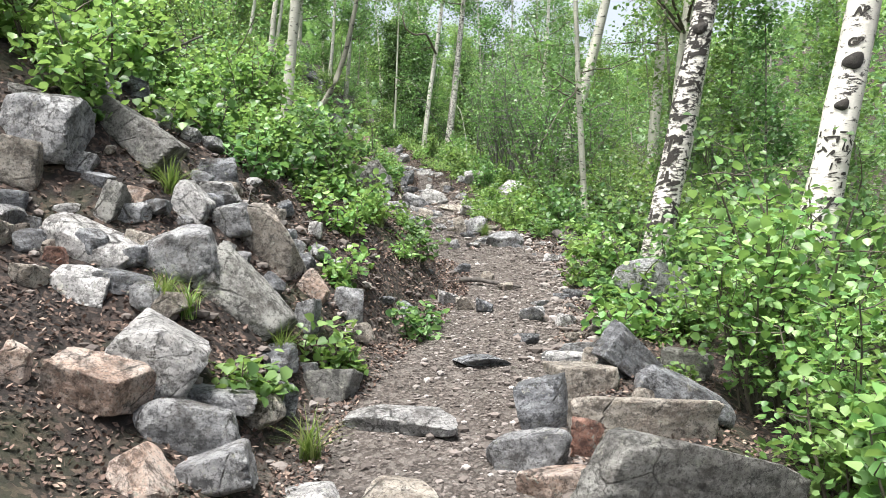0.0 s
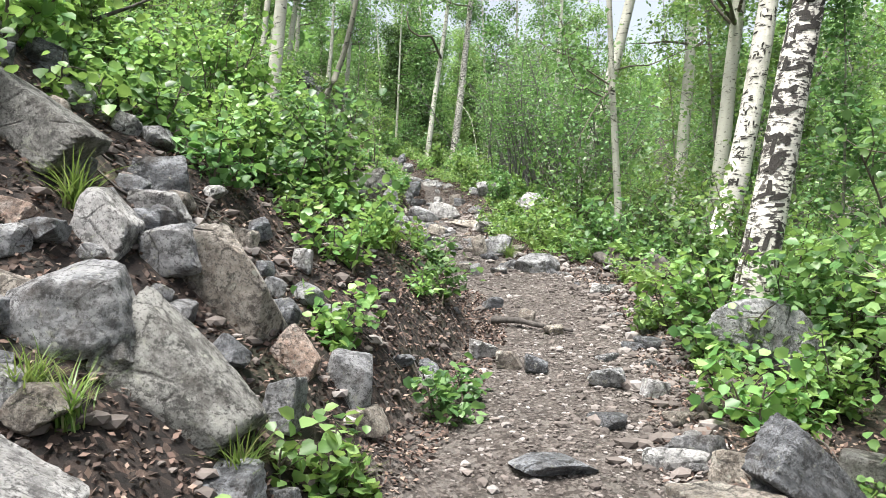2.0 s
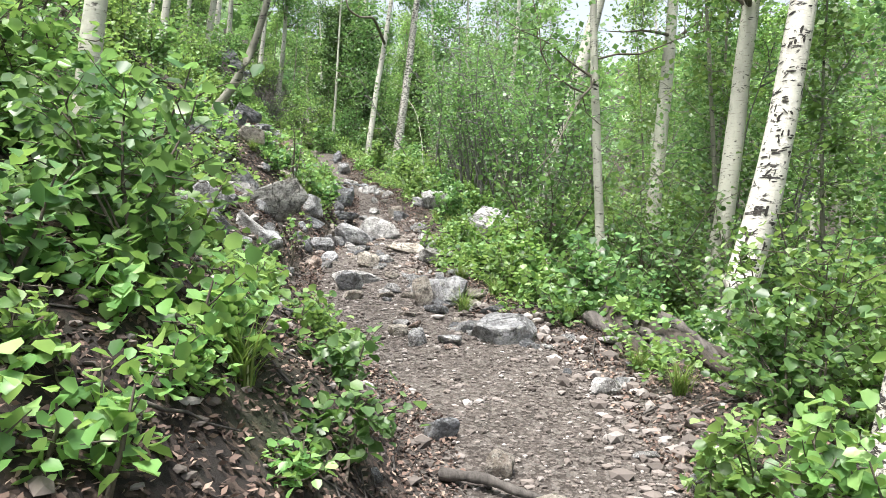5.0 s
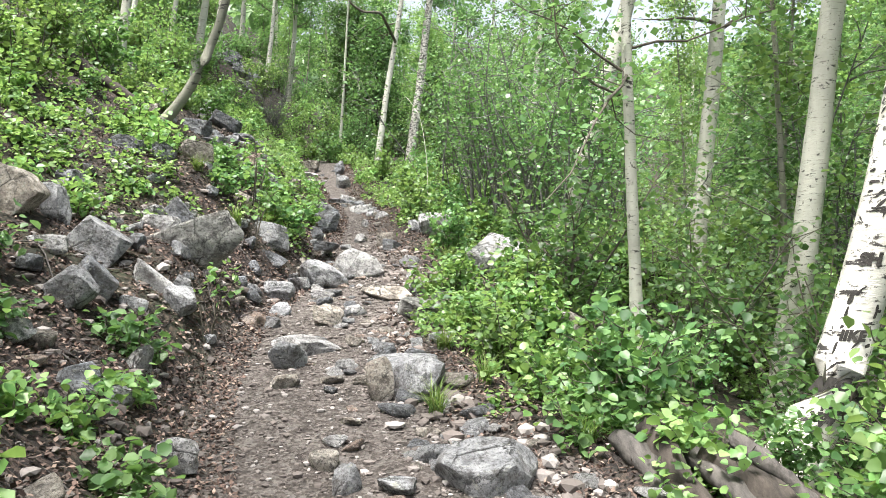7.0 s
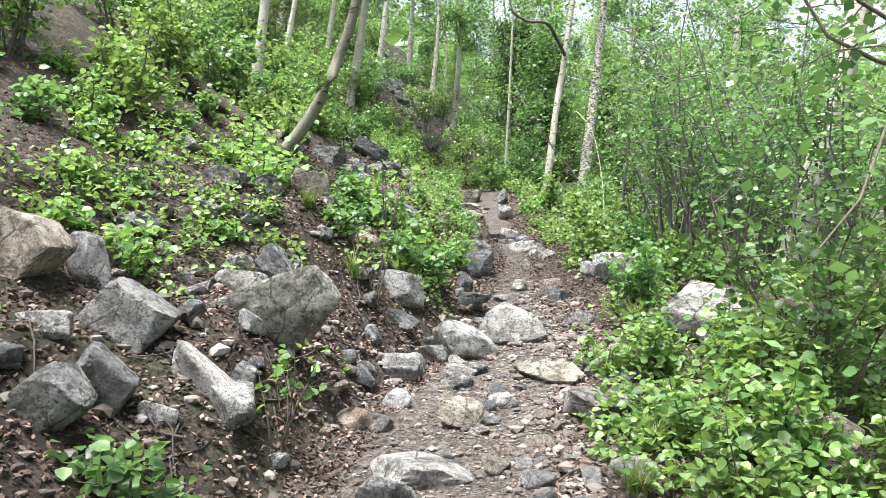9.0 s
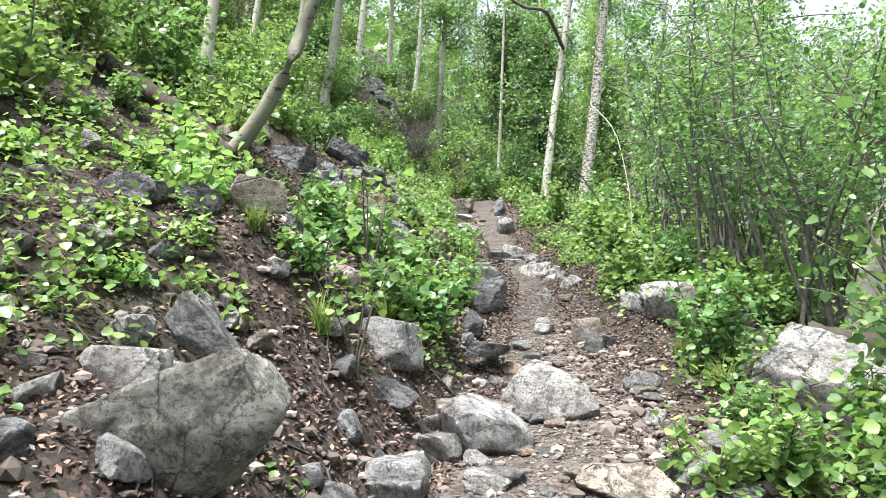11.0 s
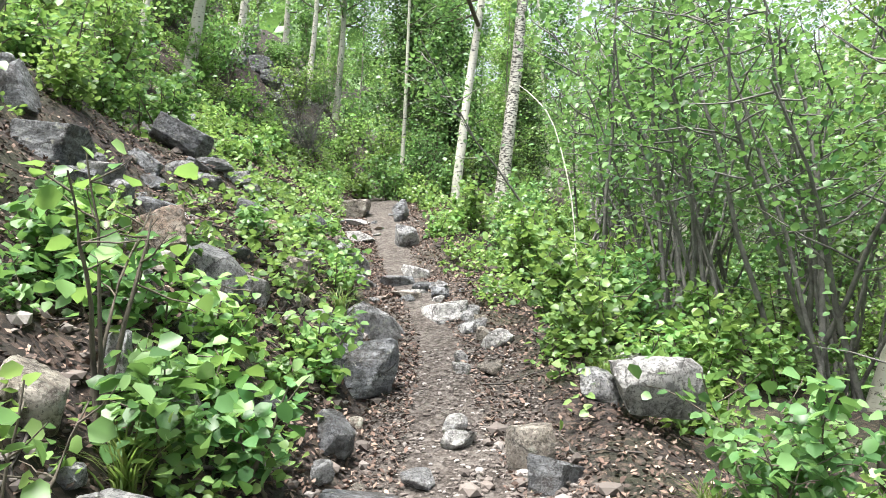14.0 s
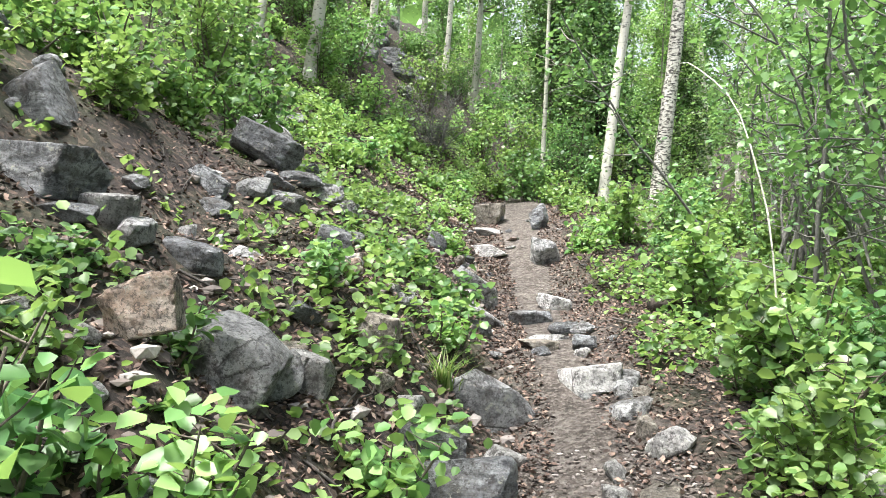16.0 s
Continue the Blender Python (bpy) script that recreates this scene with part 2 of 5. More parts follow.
trail_z = smooth_line(-60, -5, -6, -0.7, 0, 0, 4.57, 0.78, 5.4, 0.95, 7.5, 1.28, 10.1, 1.68, 11.2, 1.88, 13.6, 2.33, 14.5, 2.58, 16.7, 3.2, 18.6, 3.45, 20.8, 4.05, 25, 4.95, 32, 6.4, 60, 11, 119, 13)
left_x = smooth_line(-60, -1.2, -6, -1.2, 0, -1.0, 2.5, -0.75, 3.3, -0.75, 3.8, -0.8, 4.2, -0.6, 5.3, -0.32, 6.0, -0.1, 7.5, 0.08, 9, -0.6, 10.5, -0.95, 12, -0.92, 14, -0.72, 16.3, -0.78, 17.2, -1.05, 18.7, -1.32, 21, -1.85, 23, -2.3, 26, -2.5, 32, -2.6, 60, -6, 119, -10)
right_x = smooth_line(-60, 0.6, -6, 0.6, 3, 0.7, 4.5, 0.75, 5.5, 1.05, 7.5, 1.35, 9, 1.2, 10.1, 0.55, 11.2, 0.25, 13.4, 0.42, 14.7, 0.02, 16.3, -0.2, 17.5, -0.42, 19.3, -0.75, 21, -1.05, 23, -1.25, 26, -1.4, 32, -1.3, 60, -4, 119, -8)
slope_l = smooth_line(-60, 0.3, 3.0, 0.3, 3.8, 0.72, 5.0, 0.7, 6.5, 0.55, 9, 0.5, 12, 0.63, 16, 0.62, 20, 0.62, 26, 0.82, 34, 0.95, 119, 0.7)
bank_h = smooth_line(-60, 0.03, 3.0, 0.04, 3.5, 0.25, 4.0, 0.38, 5.2, 0.42, 6, 0.38, 8, 0.25, 9.5, 0.12, 10.6, 0.28, 14.2, 0.3, 16.0, 0.14, 119, 0.1)


def waves(x, y):
    w = 0.035 * np.sin(2.1 * x + 1.3 * y + 0.6) + 0.03 * np.sin(-3.1 * x + 2.4 * y + 2.0) + 0.02 * np.sin(5.3 * x + 4.1 * y)
    return w + 0.012 * np.sin(9.7 * x - 7.9 * y + 1.0) + 0.008 * np.sin(17 * x + 13 * y) + 0.006 * np.sin(-23 * x + 19 * y + 1.7)


# local rises and hollows of the bank: x, y, radius, height
RISES = ((-2.15, 3.85, 0.42, -0.26), (-1.55, 3.5, 0.3, -0.2), (-0.55, 4.5, 0.26, 0.14), (-1.3, 4.5, 0.2, 0.1), (-1.3, 11.25, 0.42, 0.2), (-1.2, 10.6, 0.25, 0.12),
         (-1.75, 13.1, 0.4, 0.2), (-1.5, 14.6, 0.32, 0.2), (-2.15, 17.2, 0.4, 0.12), (-0.95, 16.35, 0.35, -0.12), (-2.55, 15.7, 0.35, -0.14), (-2.2, 16.15, 0.3, -0.14))


def ground_z(x, y):
    x, y = np.asarray(x, float), np.asarray(y, float)
    u, v = np.maximum(left_x(y) - x, 0), np.maximum(x - right_x(y), 0)
    left = bank_h(y) * (1 - np.exp(-u / 0.3)) + slope_l(y) * np.minimum(u, 14) + 0.3 * np.clip(u - 14, 0, 60)
    right = -0.27 * np.clip(v - 0.45, 0, 9) - 0.05 * np.clip(v - 9, 0, 20) + 0.3 * np.clip(v - 34, 0, 160) + 0.07 * np.exp(-((v - 0.35) / 0.3) ** 2) * (v > 0)
    ahead = 0.22 * np.clip(y - 60, 0, 200)
    rough = 0.4 + 0.9 * np.clip((u + v) / 0.8, 0, 1)
    z = trail_z(y) + left + right + ahead + rough * waves(x, y)
    for a, b, c, h in RISES:
        z = z + h * np.exp(-((x - a) ** 2 + (y - b) ** 2) / c ** 2)
    return z


# ---- end of ground shape ----
def axis(lo, hi, step, far):
    fine = np.arange(lo, hi + 1e-6, step)
    grow = np.cumsum(step * 1.18 ** np.arange(1, 60))
    grow = grow[grow < far]
    return np.concatenate([lo - grow[::-1], fine, hi + grow])


def mesh_np(name, verts, faces, mat, smooth=True):
    me = bpy.data.meshes.new(name)
    verts, faces = np.asarray(verts, np.float32), np.asarray(faces, np.int32)
    k = faces.shape[1]
    me.vertices.add(len(verts))
    me.vertices.foreach_set("co", verts.ravel())
    me.loops.add(faces.size)
    me.loops.foreach_set("vertex_index", faces.ravel())
    me.polygons.add(len(faces))
    me.polygons.foreach_set("loop_start", np.arange(len(faces), dtype=np.int32) * k)
    me.polygons.foreach_set("use_smooth", np.full(len(faces), smooth))
    me.update(calc_edges=True)
    me.materials.append(mat)
    return me


def part(name, me, parent, label=""):
    ob = new(name, me)
    ob.parent = parent
    return tagged(ob, label) if label else ob


gx, gy = axis(-4.2, 4.2, 0.06, 420), axis(-1.5, 26, 0.06, 420)
GX, GY = np.meshgrid(gx, gy)
GZ = ground_z(GX, GY)
nx, ny = len(gx), len(gy)
idx = np.arange(nx * ny).reshape(ny, nx)
quads = np.stack([idx[:-1, :-1], idx[:-1, 1:], idx[1:, 1:], idx[1:, :-1]], -1).reshape(-1, 4)
ground_me = mesh_np("ground", np.stack([GX, GY, GZ], -1).reshape(-1, 3), quads, GROUND)
worn = np.clip((GX - left_x(GY)) / 0.35 + 0.4, 0, 1) * np.clip((right_x(GY) - GX) / 0.4 + 0.7, 0, 1)
attr = ground_me.attributes.new("trail", "FLOAT", "POINT")
attr.data.foreach_set("value", worn.ravel().astype(np.float32))
tagged(new("ground", ground_me), "sloping forest floor of dark soil and leaf litter with a worn dirt trail", "ground", kind="structure")

# ---- shapes ----
rng = np.random.default_rng(7)


def unit_ball(sub):
    bm = bmesh.new()
    bmesh.ops.create_icosphere(bm, subdivisions=sub, radius=1)
    v = np.array([q.co[:] for q in bm.verts])
    f = np.array([[q.index for q in p.verts] for p in bm.faces])
    bm.free()
    return v / np.linalg.norm(v, axis=1)[:, None], f


BALL = {s: unit_ball(s) for s in (1, 2, 3, 4, 5)}


def stone_shape(seed, sub, cuts=4, sharp=40.0, lumps=0.032, skew=0.3):
    """A broken stone that fills its unit box: three skewed pairs of faces, a few corners knocked off, edges worn, skin rough."""
    r = np.random.default_rng(seed)
    u, f = BALL[sub]
    base = np.concatenate([np.eye(3), -np.eye(3)])
    base = base + r.normal(0, skew, base.shape)
    chip = r.normal(size=(cuts, 3))
    chip /= np.linalg.norm(chip, axis=1)[:, None]
    nrm = np.concatenate([base / np.linalg.norm(base, axis=1)[:, None], chip])
    dist = np.concatenate([r.uniform(0.62, 1.0, 6), r.uniform(0.8, 1.08, cuts)])
    s = np.maximum(u @ nrm.T, 0) / dist
    rad = ((s ** sharp).sum(1) + 1e-9) ** (-1 / sharp)
    p = u * np.minimum(rad, 1.5)[:, None]
    if sub >= 3:
        off = Vector(r.uniform(-50, 50, 3))
        bumps = np.array([noise.fractal(Vector(q) * 2.4 + off, 0.55, 2.3, 6) for q in p])
        p = p * (1 + lumps * bumps)[:, None]
    half = (p.max(0) - p.min(0)) / 2
    return (p - (p.max(0) + p.min(0)) / 2) / half, f


def tube(points, radii, sides):
    p, r = np.asarray(points, float), np.asarray(radii, float)
    t = np.gradient(p, axis=0)
    t /= np.linalg.norm(t, axis=1)[:, None] + 1e-9
    ref = np.where(np.abs(t[:, 2:3]) > 0.9, np.array([[1.0, 0, 0]]), np.array([[0, 0, 1.0]]))
    a = np.cross(t, ref)
    a /= np.linalg.norm(a, axis=1)[:, None] + 1e-9
    b = np.cross(t, a)
    ang = np.linspace(0, 2 * np.pi, sides, endpoint=False)
    ring = p[:, None] + r[:, None, None] * (np.cos(ang)[None, :, None] * a[:, None] + np.sin(ang)[None, :, None] * b[:, None])
    i = np.arange(len(p) - 1)[:, None] * sides + np.arange(sides)[None]
    j = np.arange(len(p) - 1)[:, None] * sides + (np.arange(sides)[None] + 1) % sides
    f = np.stack([i, j, j + sides, i + sides], -1).reshape(-1, 4)
    return ring.reshape(-1, 3), f


def join(pieces):
    vs, fs, n = [], [], 0
    for v, f in pieces:
        vs.append(v)
        fs.append(f + n)
        n += len(v)
    return np.concatenate(vs), np.concatenate(fs)


def leaves(r, centres, size, droop=0.5, fine=True, aspect=0.95):
    """Leaf blades at the centres, each turned at random: two folded halves (fine) or one small blade."""
    n = len(centres)
    yaw = r.uniform(0, 2 * np.pi, n)
    pitch = r.normal(-droop * 0.6, 0.5, n)
    roll = r.normal(0, 0.55, n)
    d = np.stack([np.cos(yaw) * np.cos(pitch), np.sin(yaw) * np.cos(pitch), np.sin(pitch)], 1)
    s = np.stack([-np.sin(yaw), np.cos(yaw), np.zeros(n)], 1)
    up = np.cross(d, s)
    side = s * np.cos(roll)[:, None] + up * np.sin(roll)[:, None]
    nrm = np.cross(d, side)
    L = size * r.uniform(0.6, 1.25, n)
    if fine:
        prof = np.array([(0, 0, 0), (0.28, 0.46, 0.10), (0.68, 0.40, 0.10), (1.0, 0, -0.06), (0.68, -0.40, 0.10), (0.28, -0.46, 0.10)])
        fac = np.array([(0, 3, 2, 1), (0, 5, 4, 3)])
    else:
        prof = np.array([(0, 0, 0), (0.5, 0.46, 0.05), (1.0, 0, 0), (0.5, -0.46, 0.05)])
        fac = np.array([(0, 3, 2, 1)])
    v = centres[:, None] + L[:, None, None] * (prof[None, :, 0:1] * d[:, None] + aspect * prof[None, :, 1:2] * side[:, None] + prof[None, :, 2:3] * nrm[:, None])
    k = len(prof)
    f = (np.arange(n)[:, None, None] * k + fac[None]).reshape(-1, 4)
    return v.reshape(-1, 3), f


def wander(r, start, way, length, steps, bend, lift=0.0):
    way = np.asarray(way, float) / np.linalg.norm(way)
    pts, p = [np.asarray(start, float)], np.asarray(start, float)
    for _ in range(steps):
        way = way + r.normal(0, bend, 3) + np.array([0, 0, lift])
        way /= np.linalg.norm(way)
        p = p + way * length / steps
        pts.append(p)
    return np.array(pts)


def make_shrub(seed, height, spread, stems, leaf_n, leaf_size, leaf_mat, bark, name, label, category, twig_n=7, fine=True, low=0.2, split=False, girth=1.0, foot=0.05):
    r = np.random.default_rng(seed)
    wood, main, at = [], [], []
    for _ in range(stems):
        a, out = r.uniform(0, 2 * np.pi), r.uniform(0.15, 1.0) * spread / height
        h = height * r.uniform(0.6, 1.05)
        pts = wander(r, (r.normal(0, foot), r.normal(0, foot), -0.06 - foot * 0.4), (np.cos(a) * out, np.sin(a) * out, 1), h, 8, 0.09, 0.02)
        main.append(tube(pts, np.linspace(0.011, 0.003, 9) * (0.6 + height * 0.5) * girth * r.uniform(0.7, 1.2), 5))
        for _ in range(twig_n):
            q = r.uniform(low, 1.0) * 8
            i = min(int(q), 7)
            base = pts[i] + (pts[i + 1] - pts[i]) * (q - i)
            a2 = r.uniform(0, 2 * np.pi)
            tw = wander(r, base, (np.cos(a2), np.sin(a2), r.uniform(-0.1, 0.7)), min(height, 2.2) * r.uniform(0.12, 0.34), 4, 0.18, 0.05)
            wood.append(tube(tw, np.linspace(0.004, 0.0015, 5) * (0.6 + height * 0.4), 4))
            at.append(tw[1:])
        at.append(pts[5:])
    at = np.concatenate(at)
    pick = at[r.integers(0, len(at), leaf_n)] + r.normal(0, 0.03 + 0.025 * height, (leaf_n, 3))
    pick[:, 2] = np.maximum(pick[:, 2], 0.02)
    thing = tagged(new(name), label, category)
    if split:
        for st in main:
            part("stem", mesh_np("stem", *st, bark), thing)
    else:
        wood += main
    tagged(part("twig_mass", mesh_np("twig_mass", *join(wood), bark), thing), kind="stuff")
    tagged(part("foliage", mesh_np("foliage", *leaves(r, pick, leaf_size, fine=fine), leaf_mat), thing), kind="stuff")
    return thing


AXES_OF = {}


def make_tree(seed, height, radius, lean, bow, crown_low, branch_n, leaf_n, leaf_size, bark, leaf_mat, name, label, category="tree", reach=0.28, fine=False, sides=12, split=False, sweep=(0.0, 1.0)):
    """lean: metres sideways at the top (x, y); bow: sideways swing at mid height."""
    r = np.random.default_rng(seed)
    k = 26
    s = np.linspace(0, 1, k) ** 1.25
    wob = np.cumsum(r.normal(0, 0.010, (k, 2)), 0) * height * 0.05
    pts = np.stack([lean[0] * s + bow[0] * np.sin(np.pi * s) + wob[:, 0], lean[1] * s + bow[1] * np.sin(np.pi * s) + wob[:, 1], height * s - 0.15], 1)
    pts[:, 0] += sweep[0] * (1 - np.exp(-s * height / sweep[1]))
    pts[:, :2] -= pts[0, :2]
    rad = radius * (1 - 0.8 * s) * (1 + 0.3 * np.exp(-s * height / 0.2)) * (1 + r.normal(0, 0.03, k))
    thing = tagged(new(name), label, category)
    AXES_OF[seed] = (pts, rad)
    part("trunk", mesh_np("trunk", *tube(pts, rad, sides), bark), thing)
    wood, at = [], []
    for _ in range(branch_n):
        q = (crown_low + (0.98 - crown_low) * r.random()) * (k - 1)
        i = min(int(q), k - 2)
        base = pts[i] + (pts[i + 1] - pts[i]) * (q - i)
        a = r.uniform(0, 2 * np.pi)
        ln = height * reach * r.uniform(0.5, 1.1) * (1.15 - 0.75 * q / k)
        br = wander(r, base, (np.cos(a), np.sin(a), r.uniform(-0.15, 0.7)), ln, 6, 0.16, 0.03)
        limb = tube(br, np.linspace(rad[i] * 0.3, 0.004, 7), 6)
        if split:
            part("branch", mesh_np("branch", *limb, TWIG), thing)
        else:
            wood.append(limb)
        at.append(br[2:])
        for _ in range(3):
            j = r.integers(1, 6)
            tw = wander(r, br[j], r.normal(0, 1, 3) + np.array([0, 0, 0.2]), ln * 0.4, 4, 0.2, 0.0)
            wood.append(tube(tw, np.linspace(0.007, 0.003, 5), 3))
            at.append(tw[1:])
    if wood:
        tagged(part("twig_mass", mesh_np("twig_mass", *join(wood), TWIG if radius > 0.05 else bark), thing), kind="stuff")
    if leaf_n:
        at = np.concatenate(at)
        pick = at[r.integers(0, len(at), leaf_n)] + r.normal(0, height * 0.022, (leaf_n, 3))
        tagged(part("crown", mesh_np("crown", *leaves(r, pick, leaf_size, fine=fine), leaf_mat), thing), kind="stuff")
    return thing


def stand(thing, x, y, turn=0.0, scale=1.0, sink=0.0):
    thing.matrix_basis = Matrix.LocRotScale((x, y, float(ground_z(x, y)) - sink), Euler((0, 0, radians(turn))), (scale,) * 3)
    return thing


def put_copy(proto, x, y, turn, scale, group):
    c = copy_thing(proto, Matrix.Identity(4))
    stand(c, x, y, turn, scale, 0.03)
    c["group"] = group
    return c


KIND_WORDS = {"grey": "grey granite", "pale": "pale granite", "pink": "pinkish granite", "tan": "tan granite",
              "slate": "dark banded schist", "lichen": "lichened granite", "red": "rusty red granite"}
stone_count = [0]
ROCKS_AT = []


def boulder(x, y, w, d, h, kind, turn, roll, where, lift=0.0):
    """A stone w wide, d deep and h high, its foot sunk in the ground."""
    stone_count[0] += 1
    n = stone_count[0]
    sub = 5 if w > 0.6 else 4 if w > 0.22 else 3
    v, f = stone_shape(100 + n, sub, 2 + n % 4, (24.0, 70.0, 120.0, 45.0)[n % 4])
    v = v * np.array([w / 2, d / 2, h * 0.62])
    me = mesh_np("boulder", v, f, ROCK[kind])
    me.set_sharp_from_angle(angle=radians(26))
    ob = new("boulder", me)
    ob.matrix_basis = pose(x, y, float(ground_z(x, y)) + h * 0.36 + lift, 0, roll, turn)
    shape = "slab" if h < 0.42 * w else ("angular block", "chipped boulder", "rounded boulder")[n % 3]
    size = "large" if w > 0.55 else "small" if w < 0.22 else "half-buried"
    return tagged(ob, f"{size} {KIND_WORDS[kind]} {shape} {where}", "rock", "rocks along the trail")


def block(x, y, z, w, d, h, kind, turn, roll, where):
    """A hewn-looking stone with its centre at x, y, z: flat broken faces, blunt edges."""
    stone_count[0] += 1
    n = stone_count[0]
    sub = 5 if w > 0.3 else 4
    v, f = stone_shape(3000 + n, sub, 3 + n % 3, {"lichen": 24.0, "tan": 26.0, "red": 18.0}.get(kind, (60.0, 110.0, 36.0, 80.0)[n % 4]), 0.034, 0.17)
    v = v * np.array([w / 2, d / 2, h / 2]) * (1.1 if y < 5 else 1.04)
    ROCKS_AT.append((x, y, w))
    me = mesh_np("boulder", v, f, ROCK[kind])
    me.set_sharp_from_angle(angle=radians(26))
    ob = new("boulder", me)
    ob.matrix_basis = pose(x, y, z, 0, roll, turn)
    shape = "slab" if h < 0.42 * w else ("angular block", "chipped boulder", "worn boulder")[n % 3]
    size = "large" if w > 0.4 else "small" if w < 0.2 else "broken"
    return tagged(ob, f"{size} {KIND_WORDS[kind]} {shape} {where}", "rock", "rocks along the trail")


# ---- the aspens beside the trail ----
LETTERED = stand(make_tree(11, 9.5, 0.155, (2.1, 0.2), (0.0, 0), 0.45, 14, 2200, 0.075, BARK_WHITE, LEAF, "aspen_tree",
                "leaning white-barked aspen with dark carved letters in its bark", split=True), 2.66, 5.8)
SCARRED_ASPEN = stand(make_tree(12, 10, 0.125, (2.2, 0.3), (0.0, 0), 0.42, 14, 2400, 0.075, BARK_SCARRED, LEAF, "aspen_tree",
                "stout aspen with thick black scars over its white bark", split=True), 1.73, 6.5)
CARVED_ASPEN = stand(make_tree(13, 11, 0.15, (1.4, 0.2), (0, 0), 0.42, 14, 2400, 0.075, BARK_WHITE, LEAF, "aspen_tree",
                "leaning white aspen with carved letters beside the dead roots", split=True, sweep=(0.55, 1.0)), 2.58, 10.2)
stand(make_tree(14, 11, 0.12, (1.2, 0.3), (0.1, 0), 0.4, 14, 2200, 0.075, BARK_CLEAN, LEAF, "aspen_tree",
                "slim smooth white aspen behind the carved one", split=True), 3.3, 11.6)
stand(make_tree(15, 8, 0.06, (-0.25, 0.2), (-0.05, 0), 0.38, 12, 1800, 0.075, BARK_CLEAN, LEAF, "aspen_tree",
                "thin pale aspen forked high above the shrubs", split=True), 2.3, 11.9)
stand(make_tree(16, 11, 0.125, (0.9, 0.2), (0.15, 0), 0.4, 14, 2600, 0.09, BARK_SCARRED, LEAF, "aspen_tree",
                "pale aspen with blackened lower bark at the trail bend", split=True), 0.1, 24.6)
BEND_ASPEN = stand(make_tree(17, 11, 0.085, (1.5, 0.2), (0.0, 0), 0.4, 14, 2600, 0.09, BARK_WHITE, LEAF, "aspen_tree",
                "leaning slim white aspen at the trail bend", split=True), -0.66, 24.5)
stand(make_tree(18, 7, 0.045, (0.25, 0.2), (0.0, 0), 0.4, 12, 1800, 0.09, BARK_CLEAN, LEAF, "aspen_tree",
                "thin straight pale aspen pole beside the trail", split=True), -1.68, 25.2)
stand(make_tree(19, 6.2, 0.06, (0.9, 0.3), (0, 0), 0.45, 12, 1800, 0.08, BARK_THIN, LEAF, "aspen_tree",
                "bent grey-green aspen curving up from the slope", split=True, sweep=(0.6, 0.7)), -2.62, 14.45)
stand(make_tree(20, 9, 0.062, (0.8, 0.2), (0.0, 0), 0.42, 12, 1800, 0.08, BARK_CLEAN, LEAF, "aspen_tree",
                "slim pale aspen rising from the leafy bank", split=True), -1.72, 7.9)
stand(make_tree(21, 9, 0.07, (1.1, 0.2), (-0.1, 0), 0.42, 12, 1800, 0.08, BARK_CLEAN, LEAF, "aspen_tree",
                "slim pale aspen rising from the leafy bank", split=True), -3.87, 16.5)
for n_, (x_, y_, h_, r_, lx_) in enumerate(((-4.65, 30.3, 7, 0.09, 0.3), (-4.05, 30.9, 7, 0.1, 0.25), (-5.64, 27.8, 8, 0.10, 0.5), (-4.75, 22.8, 8, 0.10, 0.8), (-7.4, 25.0, 9, 0.11, 0.9),
                                           (-5.0, 21.6, 7, 0.065, 0.7), (-5.7, 21.4, 7, 0.06, 0.8), (4.6, 17.0, 11, 0.15, 0.8), (2.9, 23.5, 10, 0.09, 0.6), (2.42, 16.5, 10, 0.16, 2.4))):
    stand(make_tree(30 + n_, h_, r_, (lx_, 0.2), (0.1, 0), 0.4, 14, 2400, 0.09, (BARK_WHITE, BARK_CLEAN)[n_ % 2], LEAF, "aspen_tree",
                    ("slender white aspen on the wooded slope", "slim pale aspen among the undergrowth")[n_ % 2]), x_, y_)["group"] = "slim aspens of the wood"

# ---- rocks ----
# boulder(x, y, width, depth, height, kind, turn, roll, where, lift)
boulder(-2.18, 5.24, 0.26, 0.21, 0.16, "slate", 2, 0, "in the bank's rock pile", -0.04)
boulder(-0.19, 3.80, 0.63, 0.41, 0.10, "pale", -15, 0, "lying on the trail", -0.03)
boulder(-0.55, 3.02, 0.26, 0.21, 0.05, "pale", -8, 0, "in the bank's rock pile", -0.01)
boulder(-0.16, 3.05, 0.31, 0.25, 0.07, "tan", -9, 0, "lying on the trail", -0.02)
boulder(0.24, 4.62, 0.36, 0.29, 0.06, "slate", -4, 0, "lying on the trail", -0.02)
boulder(0.50, 4.20, 0.14, 0.12, 0.06, "pale", 16, 0, "lying on the trail", -0.01)
boulder(0.87, 4.77, 0.26, 0.20, 0.10, "grey", -16, 0, "lying on the trail", -0.02)
boulder(-0.30, 5.50, 0.19, 0.15, 0.11, "slate", -4, 0, "in the bank's rock pile", -0.03)
boulder(0.03, 6.09, 0.18, 0.14, 0.10, "pale", 14, 21, "lying on the trail", 0.00)
boulder(0.17, 5.83, 0.15, 0.12, 0.10, "tan", -20, 0, "lying on the trail", -0.00)
boulder(0.31, 5.74, 0.17, 0.13, 0.09, "slate", 16, 18, "lying on the trail", -0.00)
boulder(0.66, 5.52, 0.20, 0.16, 0.11, "grey", -14, 0, "lying on the trail", -0.01)
boulder(1.68, 5.98, 0.69, 0.38, 0.38, "grey", 10, 19, "at the trail's edge", 0.02)
